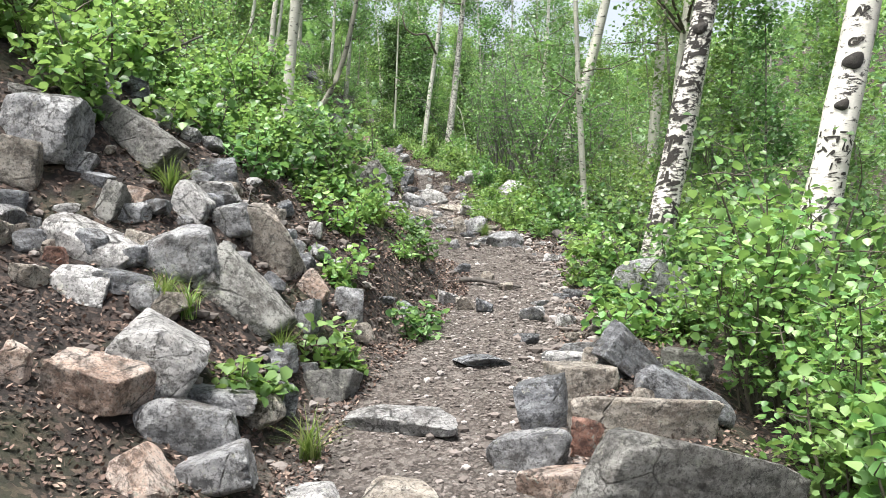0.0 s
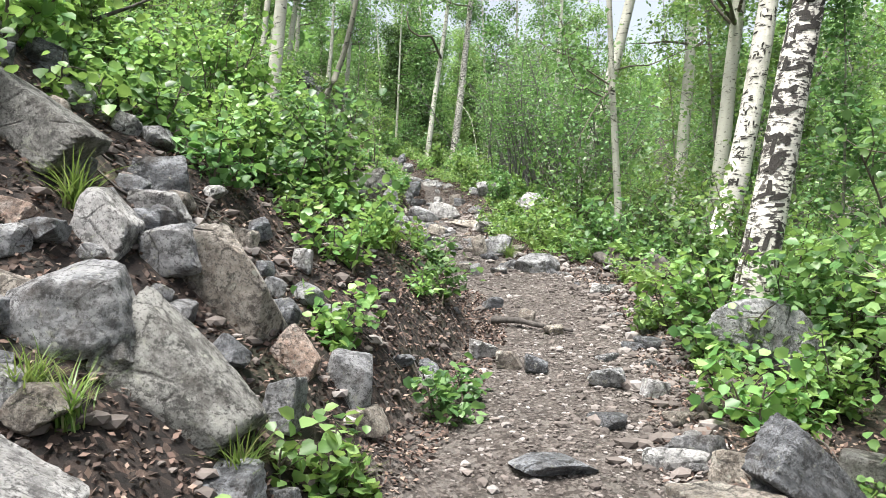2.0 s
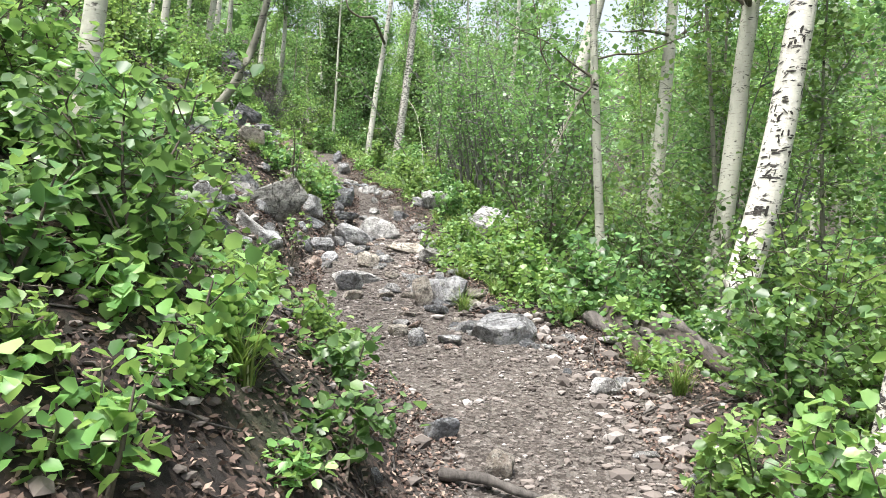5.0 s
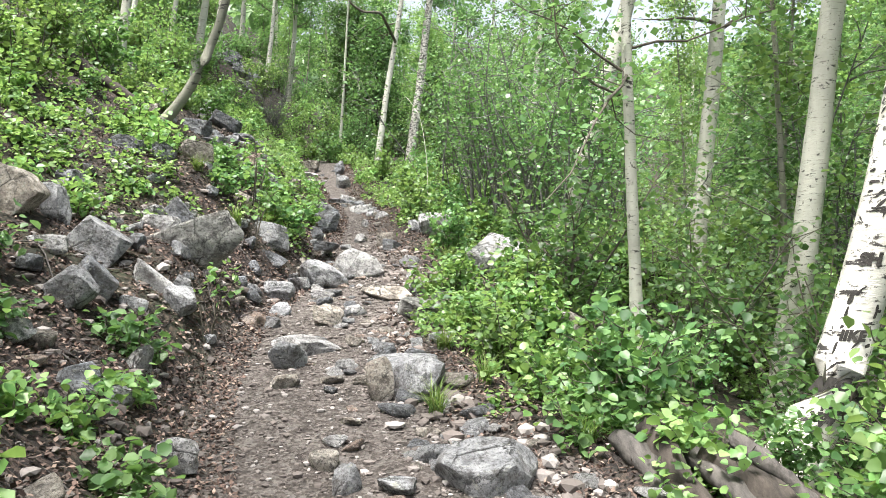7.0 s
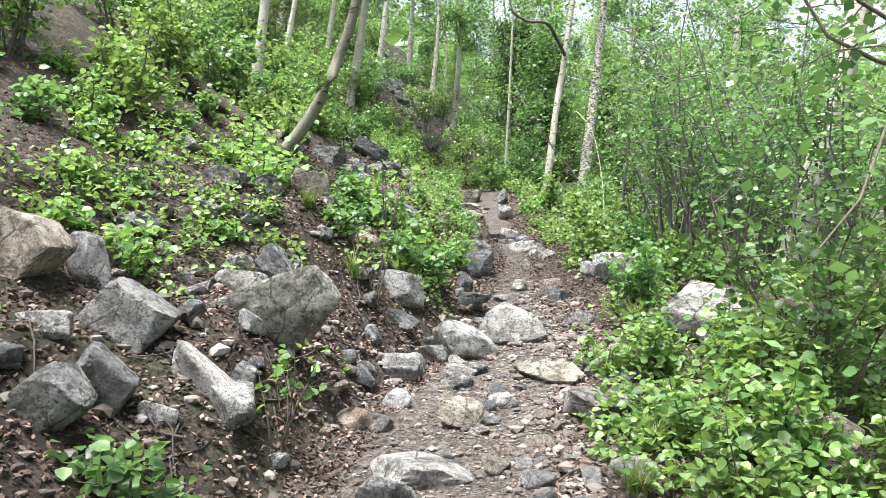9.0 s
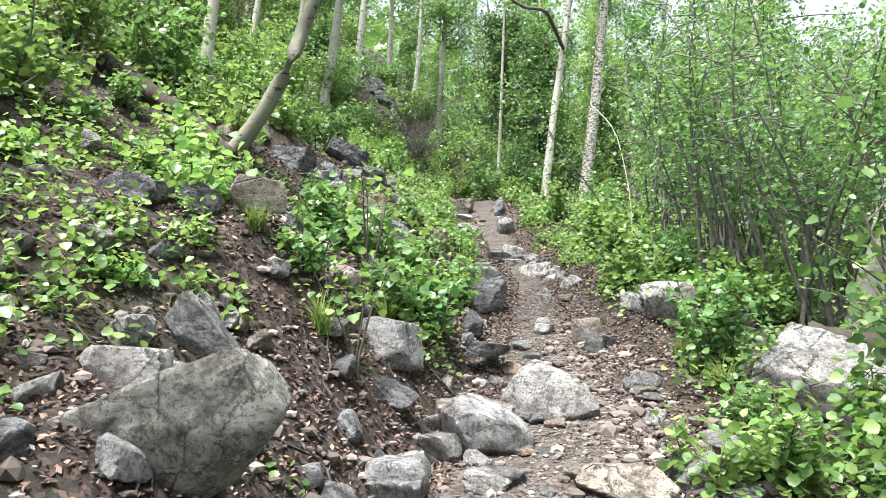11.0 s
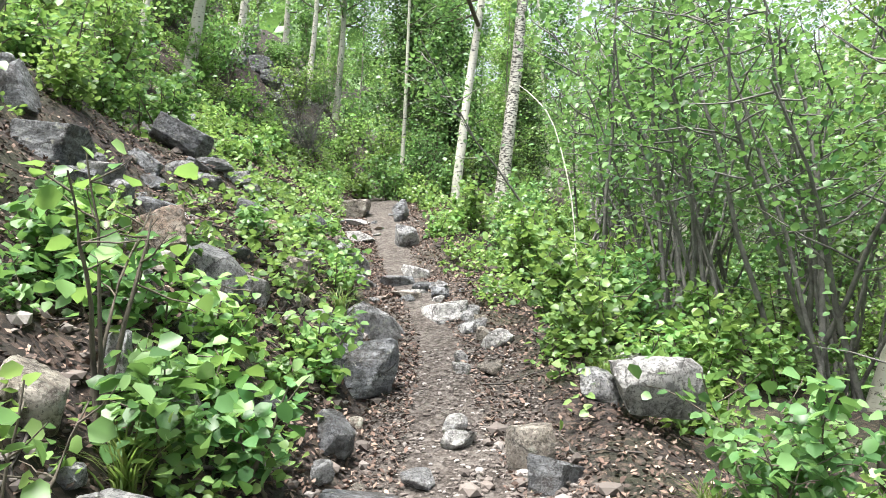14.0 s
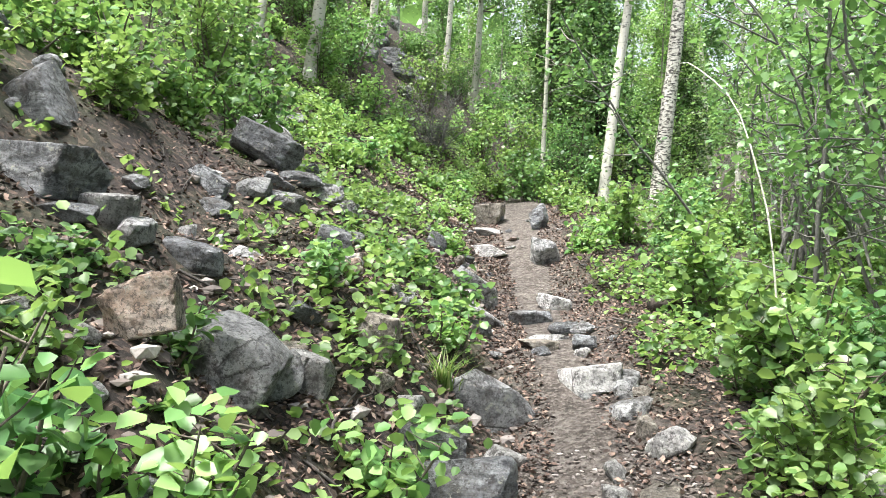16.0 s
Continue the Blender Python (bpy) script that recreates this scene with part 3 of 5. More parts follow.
boulder(-0.41, 5.34, 0.14, 0.11, 0.06, "slate", -1, 0, "in the bank's rock pile", -0.02)
boulder(-0.27, 5.44, 0.15, 0.12, 0.10, "grey", -10, 0, "in the bank's rock pile", -0.00)
boulder(-0.12, 6.03, 0.09, 0.07, 0.06, "tan", -7, 0, "lying on the trail", -0.01)
boulder(0.89, 5.44, 0.16, 0.13, 0.09, "pale", -5, 0, "lying on the trail", -0.00)
boulder(0.56, 6.75, 0.14, 0.11, 0.07, "tan", 10, 0, "lying on the trail", -0.00)
boulder(0.42, 7.07, 0.13, 0.10, 0.12, "tan", -8, 0, "lying on the trail", -0.01)
boulder(0.19, 7.44, 0.16, 0.13, 0.11, "slate", 11, 0, "lying on the trail", -0.01)
boulder(1.16, 8.03, 0.18, 0.14, 0.10, "pale", 16, 0, "lying on the trail", -0.01)
boulder(0.37, 10.46, 0.46, 0.37, 0.17, "grey", 14, 0, "lying on the trail", -0.02)
boulder(0.22, 10.15, 0.18, 0.15, 0.21, "tan", 0, 0, "lying on the trail", 0.04)
boulder(0.44, 10.20, 0.35, 0.28, 0.23, "grey", 2, 0, "lying on the trail", 0.01)
boulder(0.77, 9.08, 0.48, 0.39, 0.20, "grey", 8, 0, "lying on the trail", -0.01)
boulder(-0.34, 11.11, 0.52, 0.34, 0.13, "pale", 7, 0, "lying on the trail", -0.03)
boulder(-0.27, 11.73, 0.25, 0.20, 0.17, "tan", 6, 0, "lying on the trail", -0.00)
boulder(-0.41, 10.70, 0.23, 0.18, 0.19, "grey", -12, 0, "lying on the trail", -0.01)
boulder(-0.82, 12.60, 0.26, 0.21, 0.15, "grey", -4, 0, "lying on the trail", -0.01)
boulder(-0.59, 13.34, 0.46, 0.36, 0.18, "tan", 0, 0, "lying on the trail", -0.03)
boulder(-0.81, 15.39, 0.44, 0.35, 0.28, "slate", 8, 0, "lying on the trail", -0.04)
boulder(0.48, 11.90, 0.39, 0.31, 0.18, "lichen", 17, 0, "at the trail's edge", -0.01)
boulder(0.14, 9.03, 0.13, 0.10, 0.13, "grey", -11, 0, "lying on the trail", -0.01)
boulder(0.01, 9.26, 0.15, 0.12, 0.08, "tan", 7, 0, "lying on the trail", -0.01)
boulder(0.36, 8.99, 0.17, 0.13, 0.07, "grey", -19, 0, "lying on the trail", -0.01)
boulder(-0.02, 10.66, 0.17, 0.13, 0.08, "pale", 15, 0, "lying on the trail", -0.01)
boulder(0.04, 9.49, 0.13, 0.10, 0.05, "pale", 11, 0, "lying on the trail", -0.01)
boulder(-0.36, 10.32, 0.18, 0.14, 0.09, "tan", -3, 0, "lying on the trail", -0.01)
boulder(-0.83, 11.52, 0.22, 0.18, 0.12, "pink", -8, 0, "lying on the trail", -0.02)
boulder(-0.67, 11.92, 0.19, 0.15, 0.11, "grey", -13, 0, "lying on the trail", -0.01)
boulder(0.50, 9.68, 0.14, 0.11, 0.04, "tan", 11, 0, "lying on the trail", -0.00)
boulder(-0.09, 12.14, 0.19, 0.15, 0.09, "pale", -17, 0, "lying on the trail", -0.01)
boulder(0.09, 9.73, 0.12, 0.10, 0.04, "tan", 4, 0, "lying on the trail", -0.00)
boulder(-0.41, 16.69, 0.33, 0.26, 0.14, "pale", 14, 0, "lying on the trail", -0.02)
boulder(-0.80, 12.47, 0.27, 0.21, 0.18, "grey", 8, 0, "lying on the trail", -0.01)
boulder(1.58, 12.08, 0.53, 0.38, 0.27, "tan", 6, 16, "at the trail's edge", -0.07)
boulder(-2.22, 11.42, 0.13, 0.11, 0.11, "grey", -8, 0, "on the stony slope", -0.03)
boulder(-0.97, 12.07, 0.19, 0.15, 0.14, "slate", 10, 0, "lying on the trail", -0.04)
boulder(-0.71, 11.58, 0.17, 0.14, 0.10, "grey", -2, 0, "lying on the trail", -0.02)
boulder(0.45, 12.85, 0.19, 0.15, 0.12, "slate", -5, 0, "at the trail's edge", -0.01)
boulder(-0.18, 13.61, 0.57, 0.38, 0.28, "pale", -10, 15, "lying on the trail", -0.01)
boulder(1.41, 13.96, 0.83, 0.45, 0.43, "pale", -16, 16, "at the trail's edge", 0.09)
boulder(0.62, 15.08, 0.45, 0.36, 0.24, "pale", 10, 0, "at the trail's edge", 0.12)
boulder(0.03, 14.71, 0.21, 0.17, 0.19, "tan", 15, 0, "lying on the trail", 0.00)
boulder(0.12, 14.57, 0.24, 0.20, 0.19, "slate", -11, 0, "lying on the trail", -0.07)
boulder(-0.61, 14.19, 0.31, 0.25, 0.09, "slate", -19, 0, "lying on the trail", 0.12)
boulder(-0.61, 14.32, 0.13, 0.11, 0.11, "grey", 5, 0, "lying on the trail", -0.01)
boulder(-0.51, 13.10, 0.50, 0.38, 0.25, "grey", 18, 25, "lying on the trail", -0.00)
boulder(-0.68, 12.94, 0.24, 0.19, 0.15, "grey", -20, 0, "lying on the trail", -0.01)
boulder(-0.44, 12.66, 0.22, 0.18, 0.09, "pale", 9, 0, "lying on the trail", -0.02)
boulder(0.16, 12.68, 0.45, 0.36, 0.14, "tan", 6, 0, "lying on the trail", -0.03)
boulder(0.49, 12.71, 0.23, 0.17, 0.13, "grey", 13, -35, "at the trail's edge", 0.00)
boulder(0.63, 12.70, 0.17, 0.14, 0.07, "slate", -12, 0, "at the trail's edge", -0.02)
boulder(-0.80, 12.46, 0.27, 0.22, 0.11, "grey", -8, 0, "lying on the trail", -0.01)
boulder(-0.91, 12.52, 0.13, 0.10, 0.13, "slate", -12, 0, "lying on the trail", -0.02)
boulder(-1.05, 12.10, 0.11, 0.09, 0.08, "slate", -19, 0, "lying on the trail", -0.02)
boulder(-1.04, 12.55, 0.16, 0.12, 0.09, "slate", -10, 46, "on the stony slope", -0.01)
boulder(-1.29, 12.99, 0.22, 0.17, 0.08, "grey", -6, 0, "on the stony slope", -0.02)
boulder(-2.13, 11.76, 0.10, 0.08, 0.09, "pale", -16, 0, "on the stony slope", -0.01)
boulder(-1.67, 12.62, 0.07, 0.06, 0.05, "pale", 13, 0, "on the stony slope", -0.01)
boulder(0.37, 13.37, 0.11, 0.09, 0.08, "pale", 4, 0, "lying on the trail", -0.01)
boulder(0.40, 15.20, 0.20, 0.16, 0.15, "grey", -19, 0, "at the trail's edge", -0.01)
boulder(-2.37, 12.60, 0.11, 0.09, 0.09, "slate", -5, 0, "on the stony slope", -0.02)
boulder(-2.80, 12.78, 0.18, 0.15, 0.09, "grey", 9, 0, "on the stony slope", -0.03)
boulder(-1.65, 12.36, 0.14, 0.11, 0.15, "slate", -6, 0, "on the stony slope", -0.01)
boulder(-0.34, 14.42, 0.12, 0.09, 0.05, "slate", -1, 0, "lying on the trail", -0.02)
boulder(-0.27, 14.85, 0.15, 0.12, 0.08, "pale", -9, 0, "lying on the trail", -0.01)
boulder(-0.75, 15.00, 0.10, 0.08, 0.06, "tan", 17, 0, "lying on the trail", -0.01)
boulder(-0.22, 16.33, 0.18, 0.15, 0.10, "grey", 13, 0, "lying on the trail", -0.01)
boulder(-0.81, 13.74, 0.10, 0.08, 0.08, "tan", -5, 0, "lying on the trail", -0.02)
boulder(-0.54, 14.03, 0.13, 0.10, 0.06, "slate", -18, 0, "lying on the trail", -0.01)
boulder(-1.40, 13.57, 0.26, 0.20, 0.15, "tan", 5, 45, "on the stony slope", -0.01)
boulder(-1.19, 13.98, 0.23, 0.18, 0.21, "lichen", -10, 0, "on the stony slope", -0.04)
boulder(-1.34, 13.97, 0.10, 0.08, 0.18, "grey", -18, 0, "on the stony slope", -0.02)
boulder(-1.26, 14.37, 0.19, 0.15, 0.09, "slate", 19, 0, "on the stony slope", -0.02)
boulder(-1.38, 18.52, 0.45, 0.34, 0.24, "grey", 6, 31, "lying on the trail", -0.09)
boulder(-0.75, 17.27, 0.24, 0.19, 0.06, "tan", 19, 0, "lying on the trail", -0.01)
boulder(-0.49, 17.35, 0.17, 0.14, 0.10, "slate", 17, 0, "lying on the trail", -0.01)
boulder(-0.24, 16.56, 0.13, 0.10, 0.10, "grey", -9, 0, "lying on the trail", -0.01)
boulder(0.39, 15.23, 0.23, 0.17, 0.13, "grey", -2, 40, "at the trail's edge", 0.00)
boulder(-0.28, 15.63, 0.11, 0.09, 0.07, "pale", -11, 0, "lying on the trail", -0.01)
boulder(-0.29, 15.00, 0.13, 0.10, 0.08, "pale", -8, 0, "lying on the trail", -0.01)
boulder(-0.72, 15.61, 0.09, 0.07, 0.07, "tan", -13, 0, "lying on the trail", -0.01)
boulder(-1.26, 13.51, 0.13, 0.10, 0.06, "slate", -15, 0, "on the stony slope", -0.02)
boulder(0.84, 15.70, 0.26, 0.21, 0.07, "grey", -11, 0, "at the trail's edge", -0.01)
boulder(-3.08, 15.99, 0.40, 0.32, 0.34, "slate", 0, 0, "on the stony slope", -0.12)
boulder(-1.57, 16.29, 0.19, 0.15, 0.09, "pink", 17, 0, "on the stony slope", -0.02)
boulder(-3.02, 18.22, 0.50, 0.38, 0.28, "grey", -17, 33, "on the stony slope", 0.04)
boulder(-3.68, 19.87, 0.47, 0.38, 0.25, "slate", 17, 0, "on the stony slope", -0.05)
boulder(-2.71, 18.22, 0.26, 0.21, 0.15, "slate", -12, 0, "on the stony slope", -0.01)
boulder(-2.02, 22.23, 0.50, 0.40, 0.27, "tan", 5, 0, "lying on the trail", -0.02)
boulder(-2.53, 22.83, 0.31, 0.25, 0.14, "pale", 14, 0, "lying on the trail", -0.02)
boulder(-1.92, 21.28, 0.60, 0.39, 0.10, "pale", -19, 0, "lying on the trail", -0.03)
boulder(-1.71, 20.35, 0.57, 0.37, 0.13, "pale", 5, 0, "lying on the trail", -0.03)
boulder(-1.03, 19.92, 0.32, 0.25, 0.28, "grey", -18, 0, "lying on the trail", -0.03)
boulder(-1.27, 21.52, 0.23, 0.18, 0.32, "slate", -11, 0, "lying on the trail", -0.02)
boulder(-0.73, 17.57, 0.28, 0.22, 0.04, "pale", -14, 0, "lying on the trail", -0.01)
boulder(-0.51, 17.68, 0.18, 0.14, 0.08, "grey", -1, 0, "lying on the trail", -0.00)
boulder(-0.25, 16.72, 0.16, 0.13, 0.09, "grey", -16, 0, "lying on the trail", -0.01)
boulder(-0.08, 15.92, 0.20, 0.15, 0.11, "pale", 0, -33, "at the trail's edge", -0.00)
boulder(-0.16, 16.13, 0.10, 0.08, 0.09, "tan", 2, 0, "lying on the trail", -0.01)
boulder(-0.28, 15.79, 0.10, 0.08, 0.08, "pale", -3, 0, "lying on the trail", -0.01)
boulder(-0.52, 16.74, 0.07, 0.06, 0.07, "tan", 19, 0, "lying on the trail", -0.00)
boulder(-3.26, 24.39, 0.36, 0.29, 0.21, "tan", 2, 0, "lying on the trail", -0.03)
boulder(0.69, 16.02, 0.16, 0.13, 0.12, "pale", -10, 0, "at the trail's edge", -0.02)
boulder(-0.72, 15.71, 0.07, 0.05, 0.07, "tan", -10, 0, "lying on the trail", -0.00)
boulder(-0.49, 17.18, 0.10, 0.08, 0.06, "pale", 16, 0, "lying on the trail", -0.01)
boulder(-2.55, 16.01, 0.15, 0.12, 0.07, "slate", -5, 0, "on the stony slope", -0.02)
boulder(-8.04, 36.70, 0.48, 0.38, 0.27, "pale", -1, 0, "lying on the trail", -0.02)

# block(x, y, z, width, depth, height, kind, turn, roll, where)
block(-2.28, 4.01, 1.95, 0.19, 0.15, 0.28, "tan", 5, 5, "in the bank's rock pile")
block(-2.24, 4.24, 2.17, 0.42, 0.33, 0.37, "grey", -9, 6, "in the bank's rock pile")
block(-2.40, 4.31, 2.38, 0.19, 0.08, 0.11, "lichen", 9, 10, "in the bank's rock pile")
block(-1.90, 4.54, 2.19, 0.60, 0.26, 0.26, "lichen", -2, 36, "in the bank's rock pile")
block(-2.03, 4.22, 1.99, 0.15, 0.11, 0.13, "grey", -3, 20, "in the bank's rock pile")
block(-1.93, 4.18, 1.89, 0.18, 0.08, 0.08, "slate", -7, 10, "in the bank's rock pile")
block(-1.78, 4.03, 1.74, 0.14, 0.13, 0.25, "lichen", -9, 15, "in the bank's rock pile")
block(-1.80, 3.88, 1.52, 0.52, 0.22, 0.18, "pale", -10, 23, "in the bank's rock pile")
block(-1.70, 4.18, 1.80, 0.13, 0.10, 0.09, "pink", -11, 15, "in the bank's rock pile")
block(-1.70, 4.06, 1.69, 0.20, 0.09, 0.12, "grey", 3, 0, "in the bank's rock pile")
block(-2.02, 4.02, 1.71, 0.13, 0.05, 0.07, "pale", 3, 0, "in the bank's rock pile")
block(-2.13, 3.89, 1.63, 0.10, 0.08, 0.08, "grey", 9, 10, "in the bank's rock pile")
block(-2.24, 3.89, 1.74, 0.13, 0.10, 0.13, "slate", -1, 0, "in the bank's rock pile")
block(-2.18, 3.79, 1.58, 0.14, 0.11, 0.10, "tan", 11, 0, "in the bank's rock pile")
block(-1.99, 3.55, 1.37, 0.17, 0.13, 0.12, "tan", -8, 5, "in the bank's rock pile")
block(-2.01, 3.78, 1.51, 0.09, 0.07, 0.08, "tan", 1, 0, "in the bank's rock pile")
block(-1.95, 3.76, 1.46, 0.13, 0.10, 0.10, "red", 10, 0, "in the bank's rock pile")
block(-1.37, 3.92, 1.47, 0.34, 0.27, 0.30, "grey", -10, -18, "in the bank's rock pile")
block(-1.58, 3.94, 1.53, 0.19, 0.08, 0.11, "tan", -6, 22, "in the bank's rock pile")
block(-1.79, 3.65, 1.32, 0.32, 0.14, 0.19, "pale", -7, 14, "in the bank's rock pile")
block(-1.60, 3.72, 1.33, 0.31, 0.13, 0.12, "slate", 5, 8, "in the bank's rock pile")
block(-1.07, 4.00, 1.24, 0.55, 0.24, 0.26, "lichen", 9, 48, "in the bank's rock pile")
block(-1.02, 4.52, 1.48, 0.53, 0.24, 0.33, "tan", -1, 46, "in the bank's rock pile")
block(-1.42, 4.78, 1.85, 0.26, 0.11, 0.16, "pale", 1, 12, "in the bank's rock pile")
block(-1.47, 4.39, 1.76, 0.26, 0.20, 0.22, "pale", -10, 30, "in the bank's rock pile")
block(-1.27, 4.46, 1.65, 0.25, 0.20, 0.20, "grey", -2, -10, "in the bank's rock pile")
block(-1.51, 5.01, 2.02, 0.28, 0.21, 0.18, "slate", 4, 0, "in the bank's rock pile")
block(-1.17, 4.32, 1.44, 0.11, 0.09, 0.09, "grey", -9, 0, "in the bank's rock pile")
block(-1.27, 4.16, 1.45, 0.11, 0.08, 0.09, "slate", 10, 0, "in the bank's rock pile")
block(-0.77, 4.50, 1.25, 0.23, 0.10, 0.14, "pink", 0, 52, "in the bank's rock pile")
block(-0.78, 4.28, 1.11, 0.13, 0.11, 0.22, "grey", -7, 10, "in the bank's rock pile")
block(-0.60, 4.66, 1.14, 0.22, 0.17, 0.22, "grey", -8, 5, "in the bank's rock pile")
block(-0.54, 4.58, 0.99, 0.23, 0.10, 0.11, "tan", 8, 0, "in the bank's rock pile")
block(-0.88, 3.88, 0.93, 0.22, 0.17, 0.14, "slate", -6, 0, "in the bank's rock pile")
block(-0.74, 4.05, 0.85, 0.12, 0.05, 0.07, "grey", -11, 0, "in the bank's rock pile")
block(-1.25, 3.28, 1.02, 0.42, 0.32, 0.30, "pale", 2, 24, "in the bank's rock pile")
block(-1.38, 3.01, 0.95, 0.35, 0.27, 0.25, "pink", 0, 22, "in the bank's rock pile")
block(-1.04, 3.03, 0.77, 0.40, 0.17, 0.23, "grey", 3, 4, "in the bank's rock pile")
block(-1.07, 3.28, 0.85, 0.46, 0.20, 0.11, "grey", 11, 7, "in the bank's rock pile")
block(-0.86, 3.45, 0.73, 0.22, 0.17, 0.16, "tan", 2, -38, "in the bank's rock pile")
block(-0.81, 3.64, 0.76, 0.18, 0.14, 0.16, "slate", 12, 10, "in the bank's rock pile")
block(-0.64, 4.03, 0.74, 0.37, 0.16, 0.22, "lichen", -4, -4, "in the bank's rock pile")
block(-0.89, 2.93, 0.63, 0.30, 0.24, 0.19, "grey", 3, -6, "in the bank's rock pile")
block(-1.10, 2.74, 0.65, 0.24, 0.19, 0.15, "pink", 5, 52, "in the bank's rock pile")
block(-1.68, 2.92, 1.04, 0.11, 0.09, 0.19, "pink", -4, 10, "in the bank's rock pile")
block(0.49, 3.68, 0.70, 0.25, 0.20, 0.32, "slate", -1, -6, "at the trail's edge")
block(0.38, 3.26, 0.60, 0.34, 0.15, 0.21, "grey", 3, -14, "at the trail's edge")
block(0.45, 3.00, 0.55, 0.29, 0.13, 0.13, "pink", -4, -6, "at the trail's edge")
block(0.69, 3.43, 0.63, 0.25, 0.20, 0.21, "red", 1, 10, "at the trail's edge")
block(0.92, 3.44, 0.73, 0.63, 0.27, 0.24, "tan", -6, -6, "at the trail's edge")
block(0.92, 2.91, 0.62, 0.88, 0.30, 0.34, "lichen", 12, 4, "at the trail's edge")
block(0.76, 4.03, 0.78, 0.33, 0.26, 0.24, "tan", 7, -10, "at the trail's edge")
block(1.06, 4.15, 0.86, 0.43, 0.19, 0.22, "slate", 9, 45, "at the trail's edge")
block(1.19, 3.67, 0.77, 0.45, 0.19, 0.17, "slate", -6, 30, "at the trail's edge")
block(1.00, 3.65, 0.77, 0.16, 0.07, 0.10, "tan", 9, 0, "at the trail's edge")
block(1.42, 4.41, 0.81, 0.30, 0.13, 0.18, "lichen", -4, 10, "at the trail's edge")
block(0.75, 4.64, 0.81, 0.26, 0.11, 0.10, "pale", -9, 0, "at the trail's edge")
block(0.94, 4.44, 0.84, 0.21, 0.10, 0.13, "tan", -2, 10, "at the trail's edge")
block(0.73, 3.69, 0.69, 0.17, 0.13, 0.12, "tan", 1, 0, "at the trail's edge")
block(-2.59, 10.65, 2.98, 0.20, 0.16, 0.23, "grey", 0, 15, "on the stony slope")
block(-2.23, 10.73, 2.90, 0.36, 0.28, 0.36, "tan", 4, 30, "on the stony slope")
block(-2.09, 10.99, 2.85, 0.17, 0.16, 0.32, "grey", 0, -15, "on the stony slope")
block(-1.84, 10.42, 2.57, 0.22, 0.09, 0.13, "pale", 12, -8, "on the stony slope")
block(-1.72, 10.81, 2.57, 0.36, 0.28, 0.32, "grey", 15, 35, "on the stony slope")
block(-1.54, 10.37, 2.34, 0.26, 0.20, 0.25, "slate", 22, 35, "on the stony slope")
block(-1.58, 10.10, 2.30, 0.31, 0.24, 0.23, "grey", 15, -30, "on the stony slope")
block(-1.31, 10.77, 2.33, 0.36, 0.15, 0.16, "pale", 2, 42, "on the stony slope")
block(-1.46, 9.52, 2.09, 0.19, 0.09, 0.12, "tan", 3, 15, "on the stony slope")
block(-1.18, 10.96, 2.29, 0.15, 0.12, 0.14, "grey", 14, 30, "on the stony slope")
block(-1.33, 10.46, 2.21, 0.17, 0.07, 0.10, "grey", 15, 10, "on the stony slope")
block(-1.21, 11.38, 2.57, 0.68, 0.29, 0.40, "lichen", 13, -22, "on the stony slope")
block(-1.59, 11.70, 2.75, 0.29, 0.22, 0.19, "pale", 16, -12, "on the stony slope")
block(-1.61, 12.24, 2.82, 0.35, 0.15, 0.21, "slate", 18, 55, "on the stony slope")
block(-1.59, 11.97, 2.71, 0.13, 0.10, 0.09, "grey", 1, 20, "on the stony slope")
block(-1.06, 13.41, 2.68, 0.35, 0.27, 0.33, "grey", -0, 10, "on the stony slope")
block(-1.92, 11.63, 2.77, 0.12, 0.05, 0.07, "grey", 17, 15, "on the stony slope")
block(-2.17, 12.31, 3.24, 0.19, 0.15, 0.13, "lichen", 6, 15, "on the stony slope")
block(-1.74, 13.13, 3.53, 0.31, 0.13, 0.18, "tan", 22, 10, "on the stony slope")
block(-2.39, 12.90, 3.56, 0.33, 0.14, 0.15, "slate", 10, 5, "on the stony slope")
block(-0.98, 13.07, 2.48, 0.26, 0.11, 0.13, "slate", 8, 25, "on the stony slope")
block(-1.55, 14.73, 3.63, 0.21, 0.17, 0.18, "pink", 14, -8, "on the stony slope")
block(-1.56, 15.14, 3.45, 0.44, 0.35, 0.30, "grey", 12, 28, "on the stony slope")
block(-1.37, 15.45, 3.35, 0.21, 0.16, 0.16, "pale", 23, 18, "on the stony slope")
block(-0.88, 16.36, 3.10, 0.46, 0.20, 0.27, "grey", 26, 40, "lying on the trail")
block(-0.95, 15.54, 3.09, 0.28, 0.12, 0.17, "slate", 12, 20, "lying on the trail")
block(-0.69, 15.88, 2.96, 0.21, 0.09, 0.10, "pale", 22, 28, "lying on the trail")
block(-1.07, 15.71, 3.20, 0.17, 0.07, 0.10, "pale", 2, -5, "on the stony slope")
block(-1.26, 17.88, 3.43, 0.48, 0.21, 0.15, "grey", 18, 36, "lying on the trail")
block(-0.90, 18.07, 3.40, 0.29, 0.12, 0.12, "slate", 25, 0, "lying on the trail")
block(-0.79, 18.59, 3.48, 0.27, 0.12, 0.15, "pale", 23, 20, "lying on the trail")
block(-2.39, 15.30, 4.11, 0.36, 0.28, 0.25, "slate", 16, 14, "on the stony slope")
block(-2.21, 15.18, 3.94, 0.23, 0.10, 0.08, "slate", 10, 4, "on the stony slope")
block(-2.59, 17.41, 4.56, 0.48, 0.21, 0.24, "slate", 4, 28, "on the stony slope")
